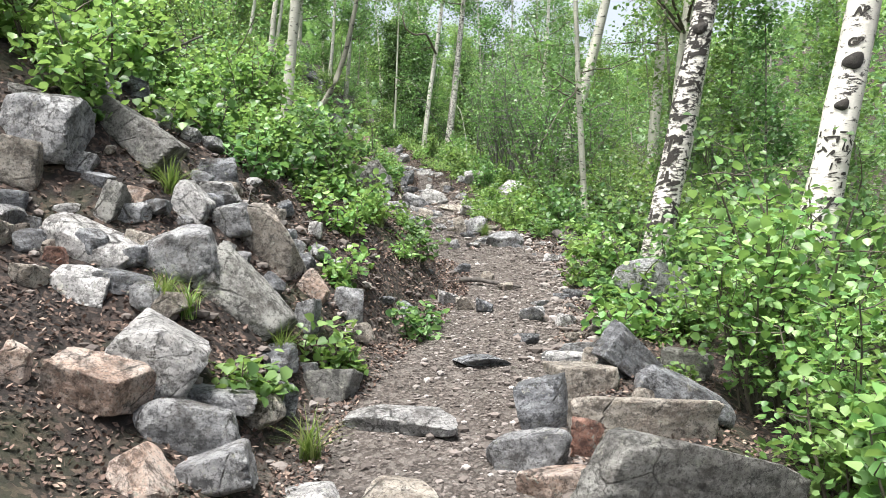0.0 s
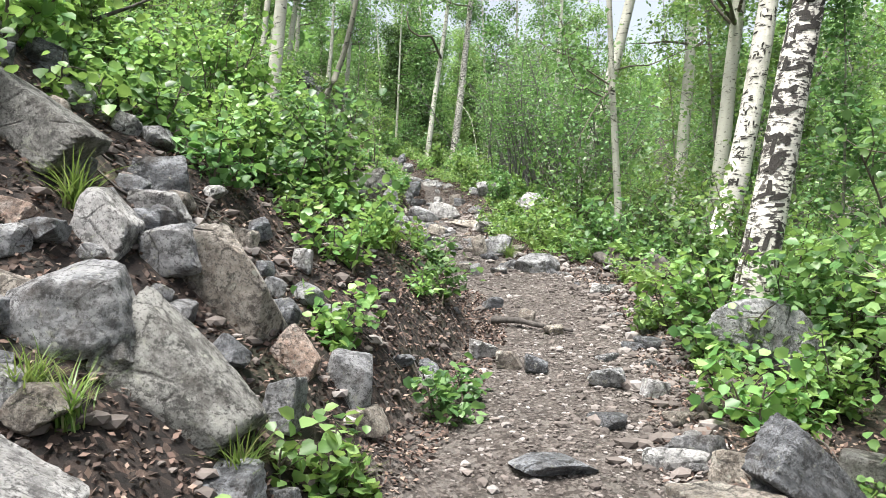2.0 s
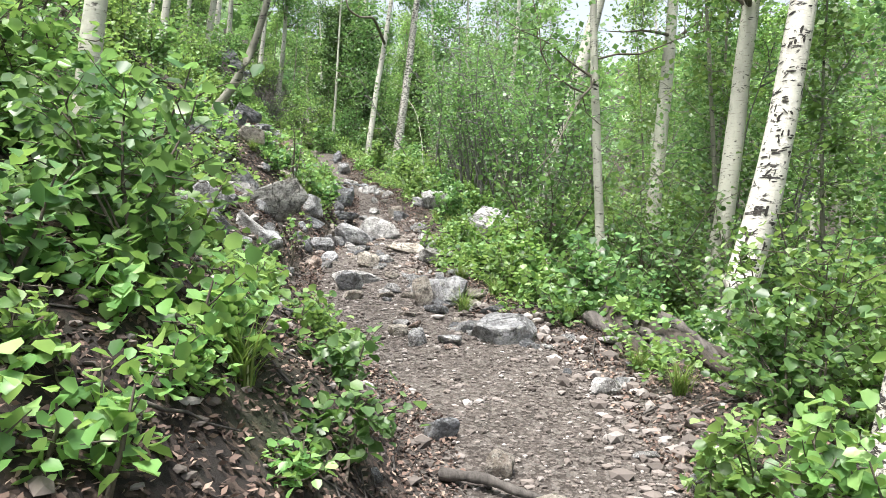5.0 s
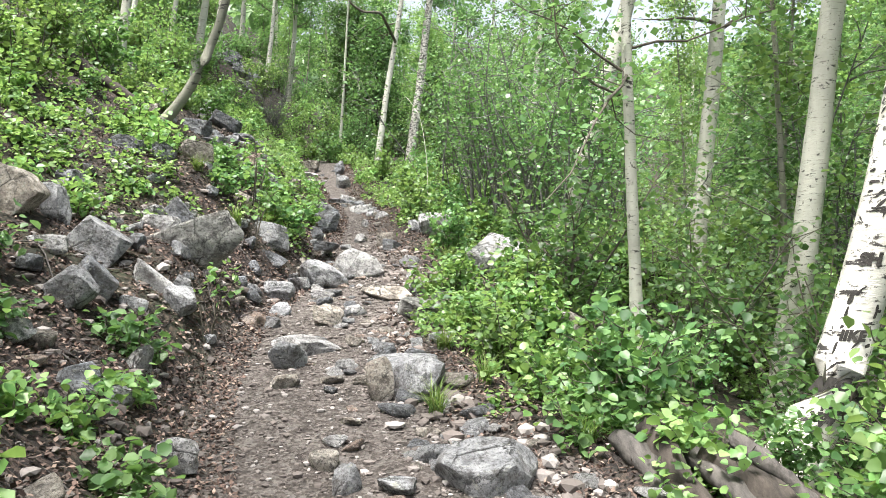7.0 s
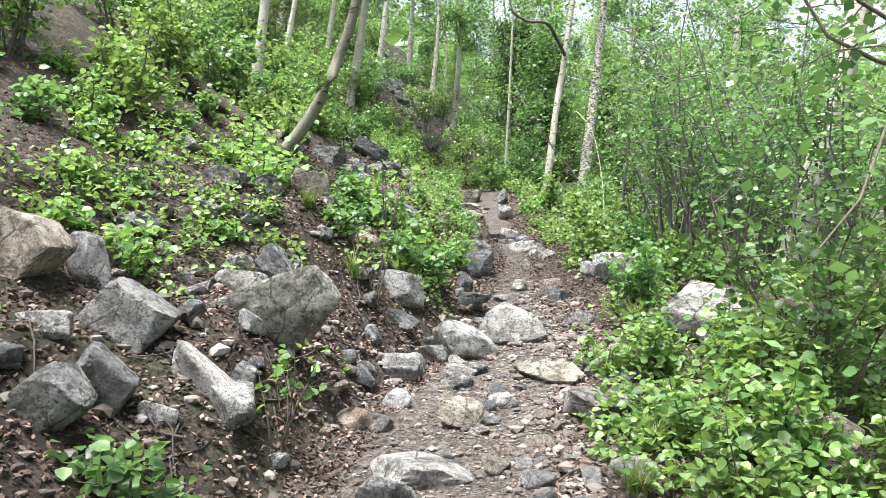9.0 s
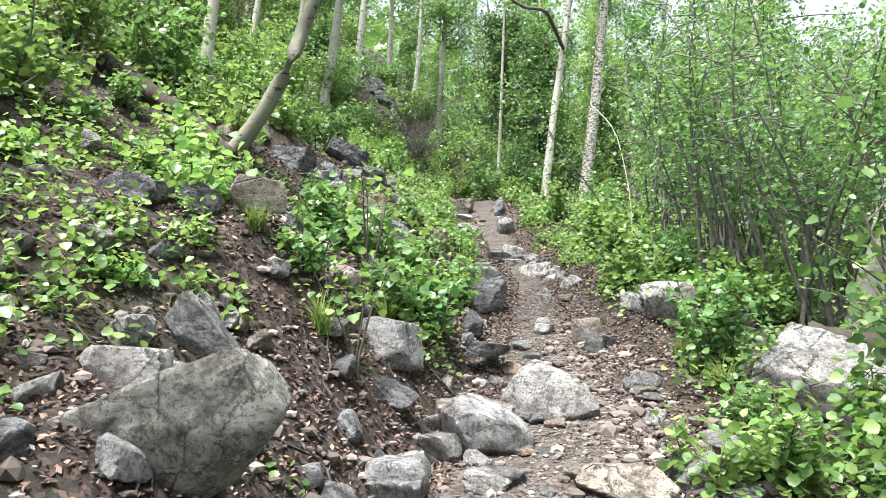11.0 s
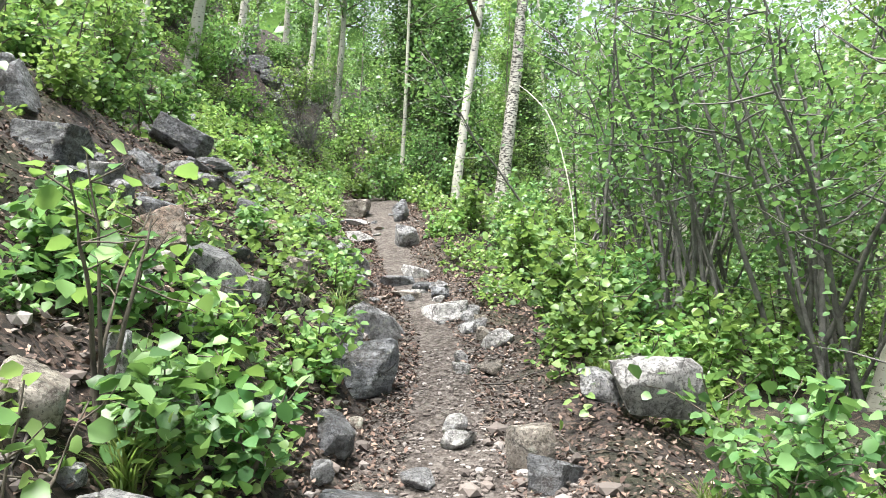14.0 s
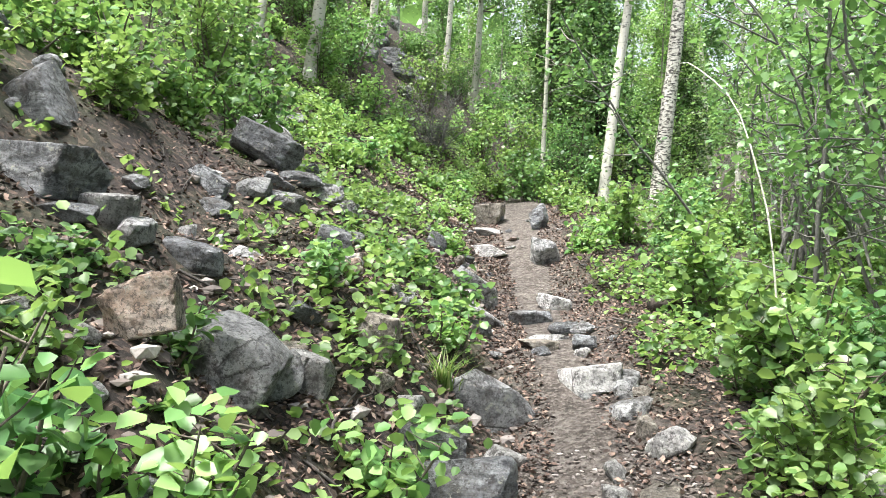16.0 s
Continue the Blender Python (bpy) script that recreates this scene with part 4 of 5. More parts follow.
block(-2.21, 17.17, 4.30, 0.28, 0.12, 0.10, "slate", 18, 0, "on the stony slope")
block(-2.11, 17.29, 4.20, 0.30, 0.13, 0.10, "grey", 4, -6, "on the stony slope")
block(-1.93, 15.54, 3.79, 0.26, 0.11, 0.14, "slate", 5, 6, "on the stony slope")
block(-2.03, 16.21, 3.77, 0.23, 0.10, 0.14, "grey", 4, 12, "on the stony slope")
block(-1.79, 16.70, 3.88, 0.19, 0.15, 0.19, "slate", 18, 10, "on the stony slope")
block(-1.68, 16.63, 3.76, 0.21, 0.09, 0.11, "pink", 8, -10, "on the stony slope")
block(-2.17, 16.87, 4.13, 0.24, 0.10, 0.12, "grey", 2, 14, "on the stony slope")
block(-2.39, 16.47, 4.06, 0.20, 0.15, 0.13, "slate", 6, 30, "on the stony slope")
block(-1.52, 14.46, 3.43, 0.11, 0.08, 0.07, "grey", 8, 20, "on the stony slope")
block(-2.29, 17.02, 4.24, 0.20, 0.16, 0.13, "slate", 13, 20, "on the stony slope")
block(-2.51, 16.58, 4.22, 0.28, 0.12, 0.14, "slate", 4, 30, "on the stony slope")
block(-1.86, 14.63, 3.61, 0.09, 0.07, 0.09, "grey", 9, 10, "on the stony slope")

# dark outcrop high on the hillside
for dx, dy, w in ((0.0, 0.0, 0.7), (-0.55, 0.5, 0.5), (0.4, -0.7, 0.55), (-0.2, -1.2, 0.4), (-0.9, 1.1, 0.8), (0.5, 0.6, 0.45), (-0.5, -0.5, 0.35), (0.75, -1.7, 0.4)):
    boulder(-5.3 + dx, 28.6 + dy, w, 0.7 * w, 0.6 * w, "slate", 30 * dx + 10, 12, "on the hillside")
# smaller rocks that fill the pile on the bank and the stony slope
fill = np.random.default_rng(41)
for i in range(136):
    if i < 60:
        y = fill.uniform(3.5, 5.3)
        x = left_x(y) - fill.uniform(0.3, 1.9)
        where = "in the bank's rock pile"
    else:
        y = fill.uniform(8.8, 20)
        x = left_x(y) - abs(fill.normal(0.3, 1.1))
        where = "on the stony slope"
    w = fill.uniform(0.08, 0.19) if i < 60 else fill.uniform(0.08, 0.24)
    boulder(x, y, w, w * fill.uniform(0.6, 0.9), w * fill.uniform(0.45, 0.8), ("grey", "slate", "tan", "grey", "pale", "slate")[i % 6], fill.uniform(0, 360), fill.uniform(-25, 25), where)

# ---- the young wood round about ----
saplings = [make_tree(60 + i, 4.6 + 0.5 * i, 0.026 + 0.004 * i, (0.3 * (-1) ** i, 0.2), (0.1, 0.1), 0.08, 34, 3600, 0.07, BARK_THIN, (LEAF, LEAF_BRIGHT)[i % 2], "aspen_sapling",
                      "young leafy aspen sapling in the thicket", "sapling", reach=0.2, sides=7) for i in range(4)]
tall = [make_tree(70 + i, 10 + i, 0.075 + 0.012 * i, (0.6 * (-1) ** i, 0.3), (0.2, 0), 0.2, 34, 4800, 0.11, (BARK_CLEAN, BARK_WHITE, BARK_CLEAN)[i], (LEAF, LEAF_BRIGHT, LEAF)[i], "aspen_tree",
                  "tall leafy aspen with a pale slender trunk in the wood", "tree", reach=0.2) for i in range(3)]
# low dense crown in darkened leaves, stands in for a shaded gap
dark_tree = make_tree(80, 4.6, 0.045, (0.2, 0), (0, 0), 0.02, 70, 9000, 0.08, DARKWOOD, LEAF_SHADED, "dark_tree", "dense tree with shade painted into its dark green leaves", "tree", reach=0.33)


def clear_of_trail(x, y, gap):
    return not (left_x(y) - gap < x < right_x(y) + gap)


r = np.random.default_rng(3)
spots = []
BARE = ((1.45, 8.5, 0.6), (-2.5, 18.3, 0.95), (-2.8, 16.0, 0.7), (-1.45, 11.5, 0.65), (-1.7, 15.2, 0.4), (-1.25, 15.6, 0.45), (-5.4, 29.0, 1.3), (-4.8, 27.0, 0.8), (-2.35, 17.0, 0.75), (-2.3, 15.5, 0.6), (-1.3, 11.3, 0.5), (-1.9, 10.6, 0.7), (0.7, 15.1, 0.4), (1.4, 13.9, 0.55), (-1.6, 9.2, 0.6))
# plants keep off the larger stones
BARE = BARE + tuple((x, y - 0.15, 0.1 + 0.55 * w) for x, y, w in ROCKS_AT if w > 0.2)


def scatter(n, xr, yr, gap, apart, tries=4000):
    out = []
    for _ in range(tries):
        if len(out) == n:
            break
        x, y = r.uniform(*xr), r.uniform(*yr)
        if any((x - a) ** 2 + (y - b) ** 2 < c * c for a, b, c in BARE):
            continue
        if clear_of_trail(x, y, gap) and all((x - a) ** 2 + (y - b) ** 2 > apart ** 2 for a, b in out + spots):
            out.append((x, y))
    spots.extend(out)
    return out


def spread_copies(protos, where, group, lo, hi):
    for i, (x, y) in enumerate(where):
        p = protos[i % len(protos)]
        if i < len(protos):
            stand(p, x, y, r.uniform(0, 360), r.uniform(lo, hi), 0.03)["group"] = group
        else:
            put_copy(p, x, y, r.uniform(0, 360), r.uniform(lo, hi), group)


spread_copies(saplings, scatter(34, (3.6, 11), (5, 26), 2.8, 0.95) + scatter(9, (-11, -6.5), (10, 24), 2.6, 1.4) + scatter(6, (-9, -5.5), (20.5, 27.5), 1.4, 1.2) + scatter(26, (-1, 9), (25.5, 34), 0.6, 0.9) + scatter(9, (-2.6, 1.5), (28.5, 34), -9, 0.9) + scatter(7, (-13, -3), (31, 36), -9, 1.4), "saplings of the thicket", 0.75, 1.15)
spread_copies(tall, scatter(12, (6, 22), (8, 36), 3, 1.8) + scatter(5, (-20, -10), (14, 30), 4, 2.2) + scatter(30, (-16, 12), (35, 50), -9, 1.6) + scatter(5, (-9, 10), (-14, -5), 2.5, 2.5), "tall aspens of the wood", 0.85, 1.25)
# added to fill the shaded gap at the trail's end
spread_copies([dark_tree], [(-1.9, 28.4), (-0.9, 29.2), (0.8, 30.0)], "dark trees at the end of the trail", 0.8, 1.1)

# far woods on the hillsides
fr = np.random.default_rng(5)
fx, fy = fr.uniform(-90, 150, 30000), fr.uniform(-30, 190, 30000)
keep = (np.hypot(fx, fy - 15) > 34) & ((fx > 24) | (fx < -18) | (fy > 46))
fx, fy = fx[keep], fy[keep]
fz = ground_z(fx, fy) + fr.uniform(0.2, 1, len(fx)) ** 0.7 * (5 + 4 * np.sin(fx * 0.9) * np.sin(fy * 0.8))
far_v, far_f = leaves(fr, np.stack([fx, fy, fz], 1), 1.1, fine=True)
tagged(new("far_woods", mesh_np("far_woods", far_v, far_f, LEAF)), "dense green woods on the far hillsides", "woods", kind="stuff")

# ---- undergrowth ----
shrubs = [make_shrub(200 + i, 0.62 + 0.1 * i, 0.5, 7, 460 + 60 * i, 0.065, (LEAF_BRIGHT, LEAF_BRIGHT, LEAF_BRIGHT, LEAF)[i], TWIG, "leafy_shrub", "bright green leafy shrub growing from leaf litter", "shrub") for i in range(4)]
low = [make_shrub(220 + i, 0.28 + 0.05 * i, 0.34, 6, 210 + 40 * i, 0.052, (LEAF_BRIGHT, LEAF, LEAF_BRIGHT)[i % 3], TWIG, "low_shrub", "low green undergrowth plant between stones", "shrub", twig_n=5) for i in range(3)]
bushes = [make_shrub(240 + i, 1.35 + 0.2 * i, 0.8, 8, 1150, 0.065, (LEAF_BRIGHT, LEAF_BRIGHT, LEAF)[i], TWIG, "aspen_bush", "waist-high bush of young aspen shoots", "bush", twig_n=9) for i in range(3)]
willow = [make_shrub(260 + i, 3.6 + 0.4 * i, 1.0, 13, 2600, 0.055, LEAF, STEM_GREY, "willow_clump", "many-stemmed grey willow clump with sparse leaves", "shrub", twig_n=9, low=0.42, split=True, girth=0.85, foot=0.32) for i in range(2)]
spread_copies(willow, [(1.55, 17.6), (2.3, 16.8), (1.35, 20.9), (2.6, 20.4), (3.0, 15.6), (1.6, 19.2), (2.9, 18.6), (4.3, 13.0), (2.2, 21.8), (1.4, 22.8), (4.2, 20.0)], "willow clumps beside the trail", 0.85, 1.1)
spots.clear()
spread_copies(bushes, scatter(20, (1.6, 6), (7.5, 15.2), 1.15, 0.7) + scatter(8, (3.4, 7), (15.2, 24), 1.15, 0.9) + scatter(10, (2.1, 4.5), (4.2, 8.5), 0.9, 0.55) + scatter(24, (-7, -2.6), (7.0, 25), 2.2, 0.8) + scatter(22, (-11, -3.4), (22, 32), 1.4, 0.8) + [(2.3, 3.4), (2.05, 4.4), (2.9, 2.6), (-1.9, 7.2), (-2.2, 25.6), (-1.3, 26.4), (-0.6, 27.2), (-2.9, 26.2), (-1.9, 27.0)], "aspen bushes", 0.7, 1.05)
spread_copies(shrubs, scatter(74, (0.3, 5), (6.6, 25), 0.45, 0.42) + scatter(15, (-4, -0.6), (6.0, 9.2), 1.0, 0.5) + scatter(20, (-6.5, -2.6), (5.6, 8.5), 2.2, 0.42) + [(1.3, 10.1), (1.75, 9.9), (1.5, 9.6), (1.85, 9.3), (1.75, 2.8), (1.72, 3.2), (2.05, 2.6), (1.9, 3.6), (-3.0, 16.4), (-3.3, 16.9), (-2.95, 17.8), (-3.4, 15.9), (-3.2, 17.4), (-3.6, 16.5), (-1.8, 24.2), (-1.3, 24.0), (-2.3, 24.6), (-1.5, 24.9), (-0.9, 24.6), (-1.1, 25.5), (-1.9, 25.2), (-1.35, 5.95), (-0.95, 6.5), (-1.75, 6.3), (-2.3, 6.0), (1.5, 6.05), (1.85, 6.1), (1.35, 6.7), (1.75, 5.4), (0.6, 16.5), (0.95, 17.0), (0.7, 17.7), (1.25, 16.3), (0.35, 18.4), (0.1, 19.4), (0.5, 19.0), (1.05, 18.1), (-0.25, 20.6), (0.2, 21.3)] + scatter(34, (-7, -1.5), (9, 25), 2.3, 0.45) + scatter(40, (-10, -3), (22, 33), 0.8, 0.5), "leafy shrubs", 0.7, 1.1)
spread_copies(low, scatter(84, (0.1, 3.4), (5.4, 24), 0.2, 0.26) + scatter(92, (-4.2, -0.4), (10.4, 24), 0.22, 0.3) + scatter(24, (-8, -2.6), (22, 32), 0.3, 0.35) + scatter(34, (-3.2, -0.4), (6.4, 10.6), 0.22, 0.3) + scatter(20, (-2.8, -0.1), (4.6, 7.2), 0.2, 0.24) + [(-0.66, 4.2), (-0.95, 3.5), (-0.15, 5.1), (1.25, 4.9), (1.35, 4.3), (-1.0, 14.05), (-1.22, 14.4), (-1.08, 14.75), (-1.5, 14.25), (-0.98, 15.15), (-1.2, 14.1), (-1.62, 14.95), (-1.75, 14.4), (-1.5, 7.4), (-1.9, 8.0), (-1.2, 8.4), (-2.2, 7.6), (-1.6, 9.2)], "low undergrowth plants", 0.7, 1.3)
spread_copies([copy_thing(shrubs[0], Matrix.Identity(4))], scatter(26, (-7, 7), (-6, 3.2), 1.6, 0.8), "shrubs behind the start of the walk", 0.8, 1.2)
more = [copy_thing(shrubs[k], Matrix.Identity(4)) for k in (0, 2, 1)]
spread_copies(more, [(0.95, 11.6), (1.25, 12.3), (0.85, 12.7), (1.5, 11.4), (1.35, 13.1), (1.0, 10.9), (1.7, 12.6),
                     (-2.6, 4.6), (-3.0, 5.2), (-2.3, 5.1), (-3.3, 4.7), (-2.2, 4.4)], "leafy shrubs", 0.75, 1.1)
dry = make_shrub(281, 1.5, 0.95, 16, 120, 0.03, LEAF_BRIGHT, STEM_GREY, "dry_bush", "bare grey twiggy bush on the hillside above the trail", "bush", twig_n=22, low=0.15)
stand(dry, -3.2, 24.2)
shoot = make_shrub(291, 0.85, 0.22, 4, 44, 0.07, LEAF_BRIGHT, TWIG, "aspen_shoot", "thin leafy aspen shoot close beside the trail", "shrub", twig_n=4, low=0.55)
stand(shoot, -1.32, 13.82)["group"] = "aspen shoots"
put_copy(shoot, -1.15, 12.95, 140, 0.8, "aspen shoots")
put_copy(shoot, -0.98, 10.9, 60, 0.7, "aspen shoots")
put_copy(shoot, -1.6, 8.2, 200, 0.75, "aspen shoots")
near = [copy_thing(bushes[1], Matrix.Identity(4))]
spread_copies(near, [(1.8, 3.45), (1.72, 4.15), (2.3, 2.9)], "aspen bushes", 0.62, 0.8)

# ---- loose stones, gravel, litter, grass, dead wood ----
r = np.random.default_rng(21)
stone_meshes = []
for i in range(12):
    v, f = stone_shape(900 + i, 3, 4, 50, 0.05)
    stone_meshes.append(mesh_np("stone", v * np.array([0.5, r.uniform(0.34, 0.48), r.uniform(0.16, 0.3)]), f, ROCK[("grey", "pale", "tan", "pink", "slate", "grey")[i % 6]]))
STONE_LABELS = ("small grey granite stone", "small pale granite stone", "small tan granite stone", "small pinkish granite stone", "small dark schist stone", "small grey granite stone")
for i in range(230):
    if i < 30:
        y = r.uniform(2.6, 8.5)
        x = right_x(y) + r.normal(0.0, 0.2)
    elif i < 150:
        y = r.uniform(8.8, 14.2)
        x = left_x(y) + (right_x(y) + 0.3 - left_x(y)) * r.uniform(0.4 if y < 12 else 0.15, 1)
    elif i < 180:
        y = r.uniform(14.2, 23)
        x = r.uniform(left_x(y), right_x(y) + 0.2)
    else:
        y = r.uniform(6, 24)
        x = left_x(y) + 0.2 - abs(r.normal(0, 0.9))
    k, w = i % 12, r.uniform(0.06, 0.15) if i % 4 else r.uniform(0.14, 0.24)
    ob = new("stone", stone_meshes[k])
    ob.matrix_basis = Matrix.LocRotScale((x, y, float(ground_z(x, y)) + 0.06 * w), Euler((r.normal(0, 0.2), r.normal(0, 0.2), r.uniform(0, 6.28))), (w, w, w))
    tagged(ob, STONE_LABELS[k % 6] + (" lying loose on the dirt trail" if i < 180 else " in the leaf litter"), "stone", "loose stones")


def strew(n, ylo, yhi, xs, size, name, mat, label, flat=0.55):
    ball, bf = BALL[1]
    keep_v, keep_f = [], []
    y = r.uniform(ylo, yhi, n)
    x = xs(y)
    z = ground_z(x, y)
    s = size * np.clip(np.exp(r.normal(0, 0.5, n)), 0.4, 2.1)
    for i in range(n):
        a, c = r.uniform(0, 6.28), ball * (1 + r.uniform(-0.28, 0.22, (len(ball), 1)))
        c = c * np.array([1, r.uniform(0.6, 0.95), flat * r.uniform(0.6, 1.2)]) * s[i]
        c = np.stack([c[:, 0] * np.cos(a) - c[:, 1] * np.sin(a), c[:, 0] * np.sin(a) + c[:, 1] * np.cos(a), c[:, 2]], 1)
        keep_v.append(c + (x[i], y[i], z[i] + 0.15 * s[i]))
        keep_f.append(bf + i * len(ball))
    return tagged(new(name, mesh_np(name, np.concatenate(keep_v), np.concatenate(keep_f), mat, smooth=False)), label, "gravel", kind="stuff")


def across(y):
    return left_x(y) + (right_x(y) + 0.15 - left_x(y)) * r.uniform(0, 1, len(y)) ** 0.7


strew(17000, 2.4, 16, across, 0.0085, "gravel", GRAVEL, "fine brown gravel strewn over the trail")
strew(3200, 2.4, 14.5, across, 0.016, "coarse_gravel", GRAVEL, "coarse grey and tan gravel on the trail")
strew(1200, 2.4, 15, lambda y: right_x(y) + r.normal(-0.05, 0.17, len(y)), 0.03, "edge_rubble", GRAVEL, "pale rubble along the edge of the trail")
strew(3000, 3.2, 24, lambda y: left_x(y) - np.abs(r.normal(0, 1.1, len(y))) + 0.1, 0.026, "bank_rubble", GRAVEL, "small stones in the soil of the bank")

n = 150000
y = r.uniform(2.5, 25, n)
left_side = r.random(n) < 0.72
x = np.where(left_side, left_x(y) + 0.25 - np.abs(r.normal(0, 1.35, n)), right_x(y) - 0.15 + np.abs(r.normal(0, 0.7, n)))
lv, lf = leaves(r, np.stack([x, y, ground_z(x, y) + r.uniform(0.001, 0.02, n)], 1), 0.03, droop=0.0, fine=False, aspect=0.62)
tagged(new("leaf_litter", mesh_np("leaf_litter", lv, lf, LITTER)), "dry brown leaves and bits strewn over the slope", "leaf litter", kind="stuff")


# fallen twigs
bits = []
for i in range(420):
    y = r.uniform(4.5, 22)
    x = left_x(y) - abs(r.normal(0, 1.0)) if i % 4 else right_x(y) + abs(r.normal(0, 0.5))
    a, ln = r.uniform(0, 6.28), r.uniform(0.12, 0.5)
    q = np.linspace(-0.5, 0.5, 5)[:, None] * ln * np.array([[np.cos(a), np.sin(a)]]) + r.normal(0, 0.012, (5, 2)) + np.array([[x, y]])
    bits.append(tube(np.column_stack([q, ground_z(q[:, 0], q[:, 1]) + r.uniform(0.004, 0.03)]), np.linspace(0.006, 0.002, 5) * r.uniform(0.6, 1.4), 4))
tagged(new("twig_litter", mesh_np("twig_litter", *join(bits), DEADWOOD)), "fallen grey twigs strewn over the slope", "twigs", kind="stuff")

# herbs that carpet the slope and the trail's margins
sprigs = 5600
y = r.uniform(5.2, 26, sprigs)
left_side = r.random(sprigs) < 0.68
x = np.where(left_side, left_x(y) - 0.1 - np.abs(r.normal(0, 2.0, sprigs)), right_x(y) + 0.15 + np.abs(r.normal(0, 1.3, sprigs)))
clump = (~((y < 10.4) & (x < 0) & (x > -1.9))) & (np.sin(2.3 * x + 1.1 * y) + np.sin(3.7 * x - 2.9 * y + 1) + r.normal(0, 0.6, sprigs) > np.where(x < 0, 0.05, 0.15))
for a, b, c in BARE[9:]:
    clump &= (x - a) ** 2 + (y - b) ** 2 > (0.9 * c) ** 2
x, y = x[clump], y[clump]
tall_z = np.abs(r.normal(0.11, 0.07, len(x)))
cx, cy = np.repeat(x, 15), np.repeat(y, 15)
at = np.stack([cx + r.normal(0, 0.048, len(cx)), cy + r.normal(0, 0.048, len(cx)), np.zeros(len(cx))], 1)
at[:, 2] = ground_z(at[:, 0], at[:, 1]) + np.repeat(tall_z, 15) * r.uniform(0.3, 1.1, len(cx)) + 0.015
hv, hf = leaves(r, at, 0.045, droop=0.2)
tagged(new("ground_herbs", mesh_np("ground_herbs", hv, hf, LEAF_BRIGHT)), "low green herbs carpeting the slope and verges", "herbs", kind="stuff")


def grass_tuft(seed, height, blades):
    q = np.random.default_rng(seed)
    vs, fs = [], []
    for i in range(blades):
        a, out = q.uniform(0, 6.28), q.uniform(0.2, 1.1)
        h = height * q.uniform(0.5, 1.1)
        s = np.linspace(0, 1, 5)
        mid = np.stack([np.cos(a) * out * h * s ** 2, np.sin(a) * out * h * s ** 2, h * s * (1 - 0.35 * out * s)], 1) + np.append(q.normal(0, 0.02, 2), -0.01)
        side = np.array([-np.sin(a), np.cos(a), 0]) * 0.0035
        wd = (1 - s ** 2)[:, None] + 0.05
        vs.append(np.concatenate([mid - side * wd, mid + side * wd]))
        b = np.arange(4)
        fs.append(np.stack([b, b + 1, b + 6, b + 5], 1) + i * 10)
    return mesh_np("grass_tuft", np.concatenate(vs), np.concatenate(fs), GRASS)


tufts = [grass_tuft(500 + i, 0.2 + 0.04 * i, 90) for i in range(3)]
for i, (x, y) in enumerate([(-1.38, 3.7), (-1.25, 3.68), (-0.6, 3.35), (-0.55, 4.25), (-0.85, 3.95), (-1.6, 4.4), (0.62, 10.9), (0.72, 11.4), (0.55, 9.9), (0.62, 14.2), (0.75, 13.6), (-1.3, 12.9), (-1.7, 13.0),
                                (0.85, 10.3), (0.55, 12.6), (1.45, 8.3), (1.5, 7.8), (-1.15, 13.6), (0.45, 15.4), (-1.05, 16.2), (-0.55, 6.4), (1.25, 9.3)]):
    ob = new("grass_tuft", tufts[i % 3])
    ob.matrix_basis = pose(x, y, float(ground_z(x, y)), 0, 0, 77 * i)
    tagged(ob, "tuft of green and straw-coloured grass by the trail", "grass", "grass tufts")


def log(name, x, y, pts, radius, mat, label, taper=0.6):
    p = np.array(pts, float)
    s = np.linspace(0, 1, 16)
    k = np.linspace(0, 1, len(p))
    c = np.stack([np.interp(s, k, p[:, j]) for j in range(3)], 1)
    c[1:-1] = (c[:-2] + c[1:-1] * 2 + c[2:]) / 4
    rad = radius * (1 - taper * s) * (1 + 0.1 * np.sin(s * 23 + x) + 0.06 * np.sin(s * 51))
    c, rad = np.concatenate([c[:1], c, c[-1:]]), np.concatenate([[0.001], rad, [0.001]])
    c[0] = c[1] - (c[2] - c[1]) * 0.02
    c[-1] = c[-2] + (c[-2] - c[-3]) * 0.02
    v, f = tube(c, rad, 14)
    v = v + np.array([noise.noise_vector(Vector(q) * 9) for q in v]) * radius * 0.22
    ob = new(name, mesh_np(name, v, f, mat))
    ob.matrix_basis = Matrix.Translation((x, y, float(ground_z(x, y))))
    return tagged(ob, label, "dead wood")


stump = tagged(new("dead_stump"), "weathered grey tree stump with splayed roots", "stump")
stump.matrix_basis = Matrix.Translation((1.6, 9.0, float(ground_z(1.6, 9.0))))
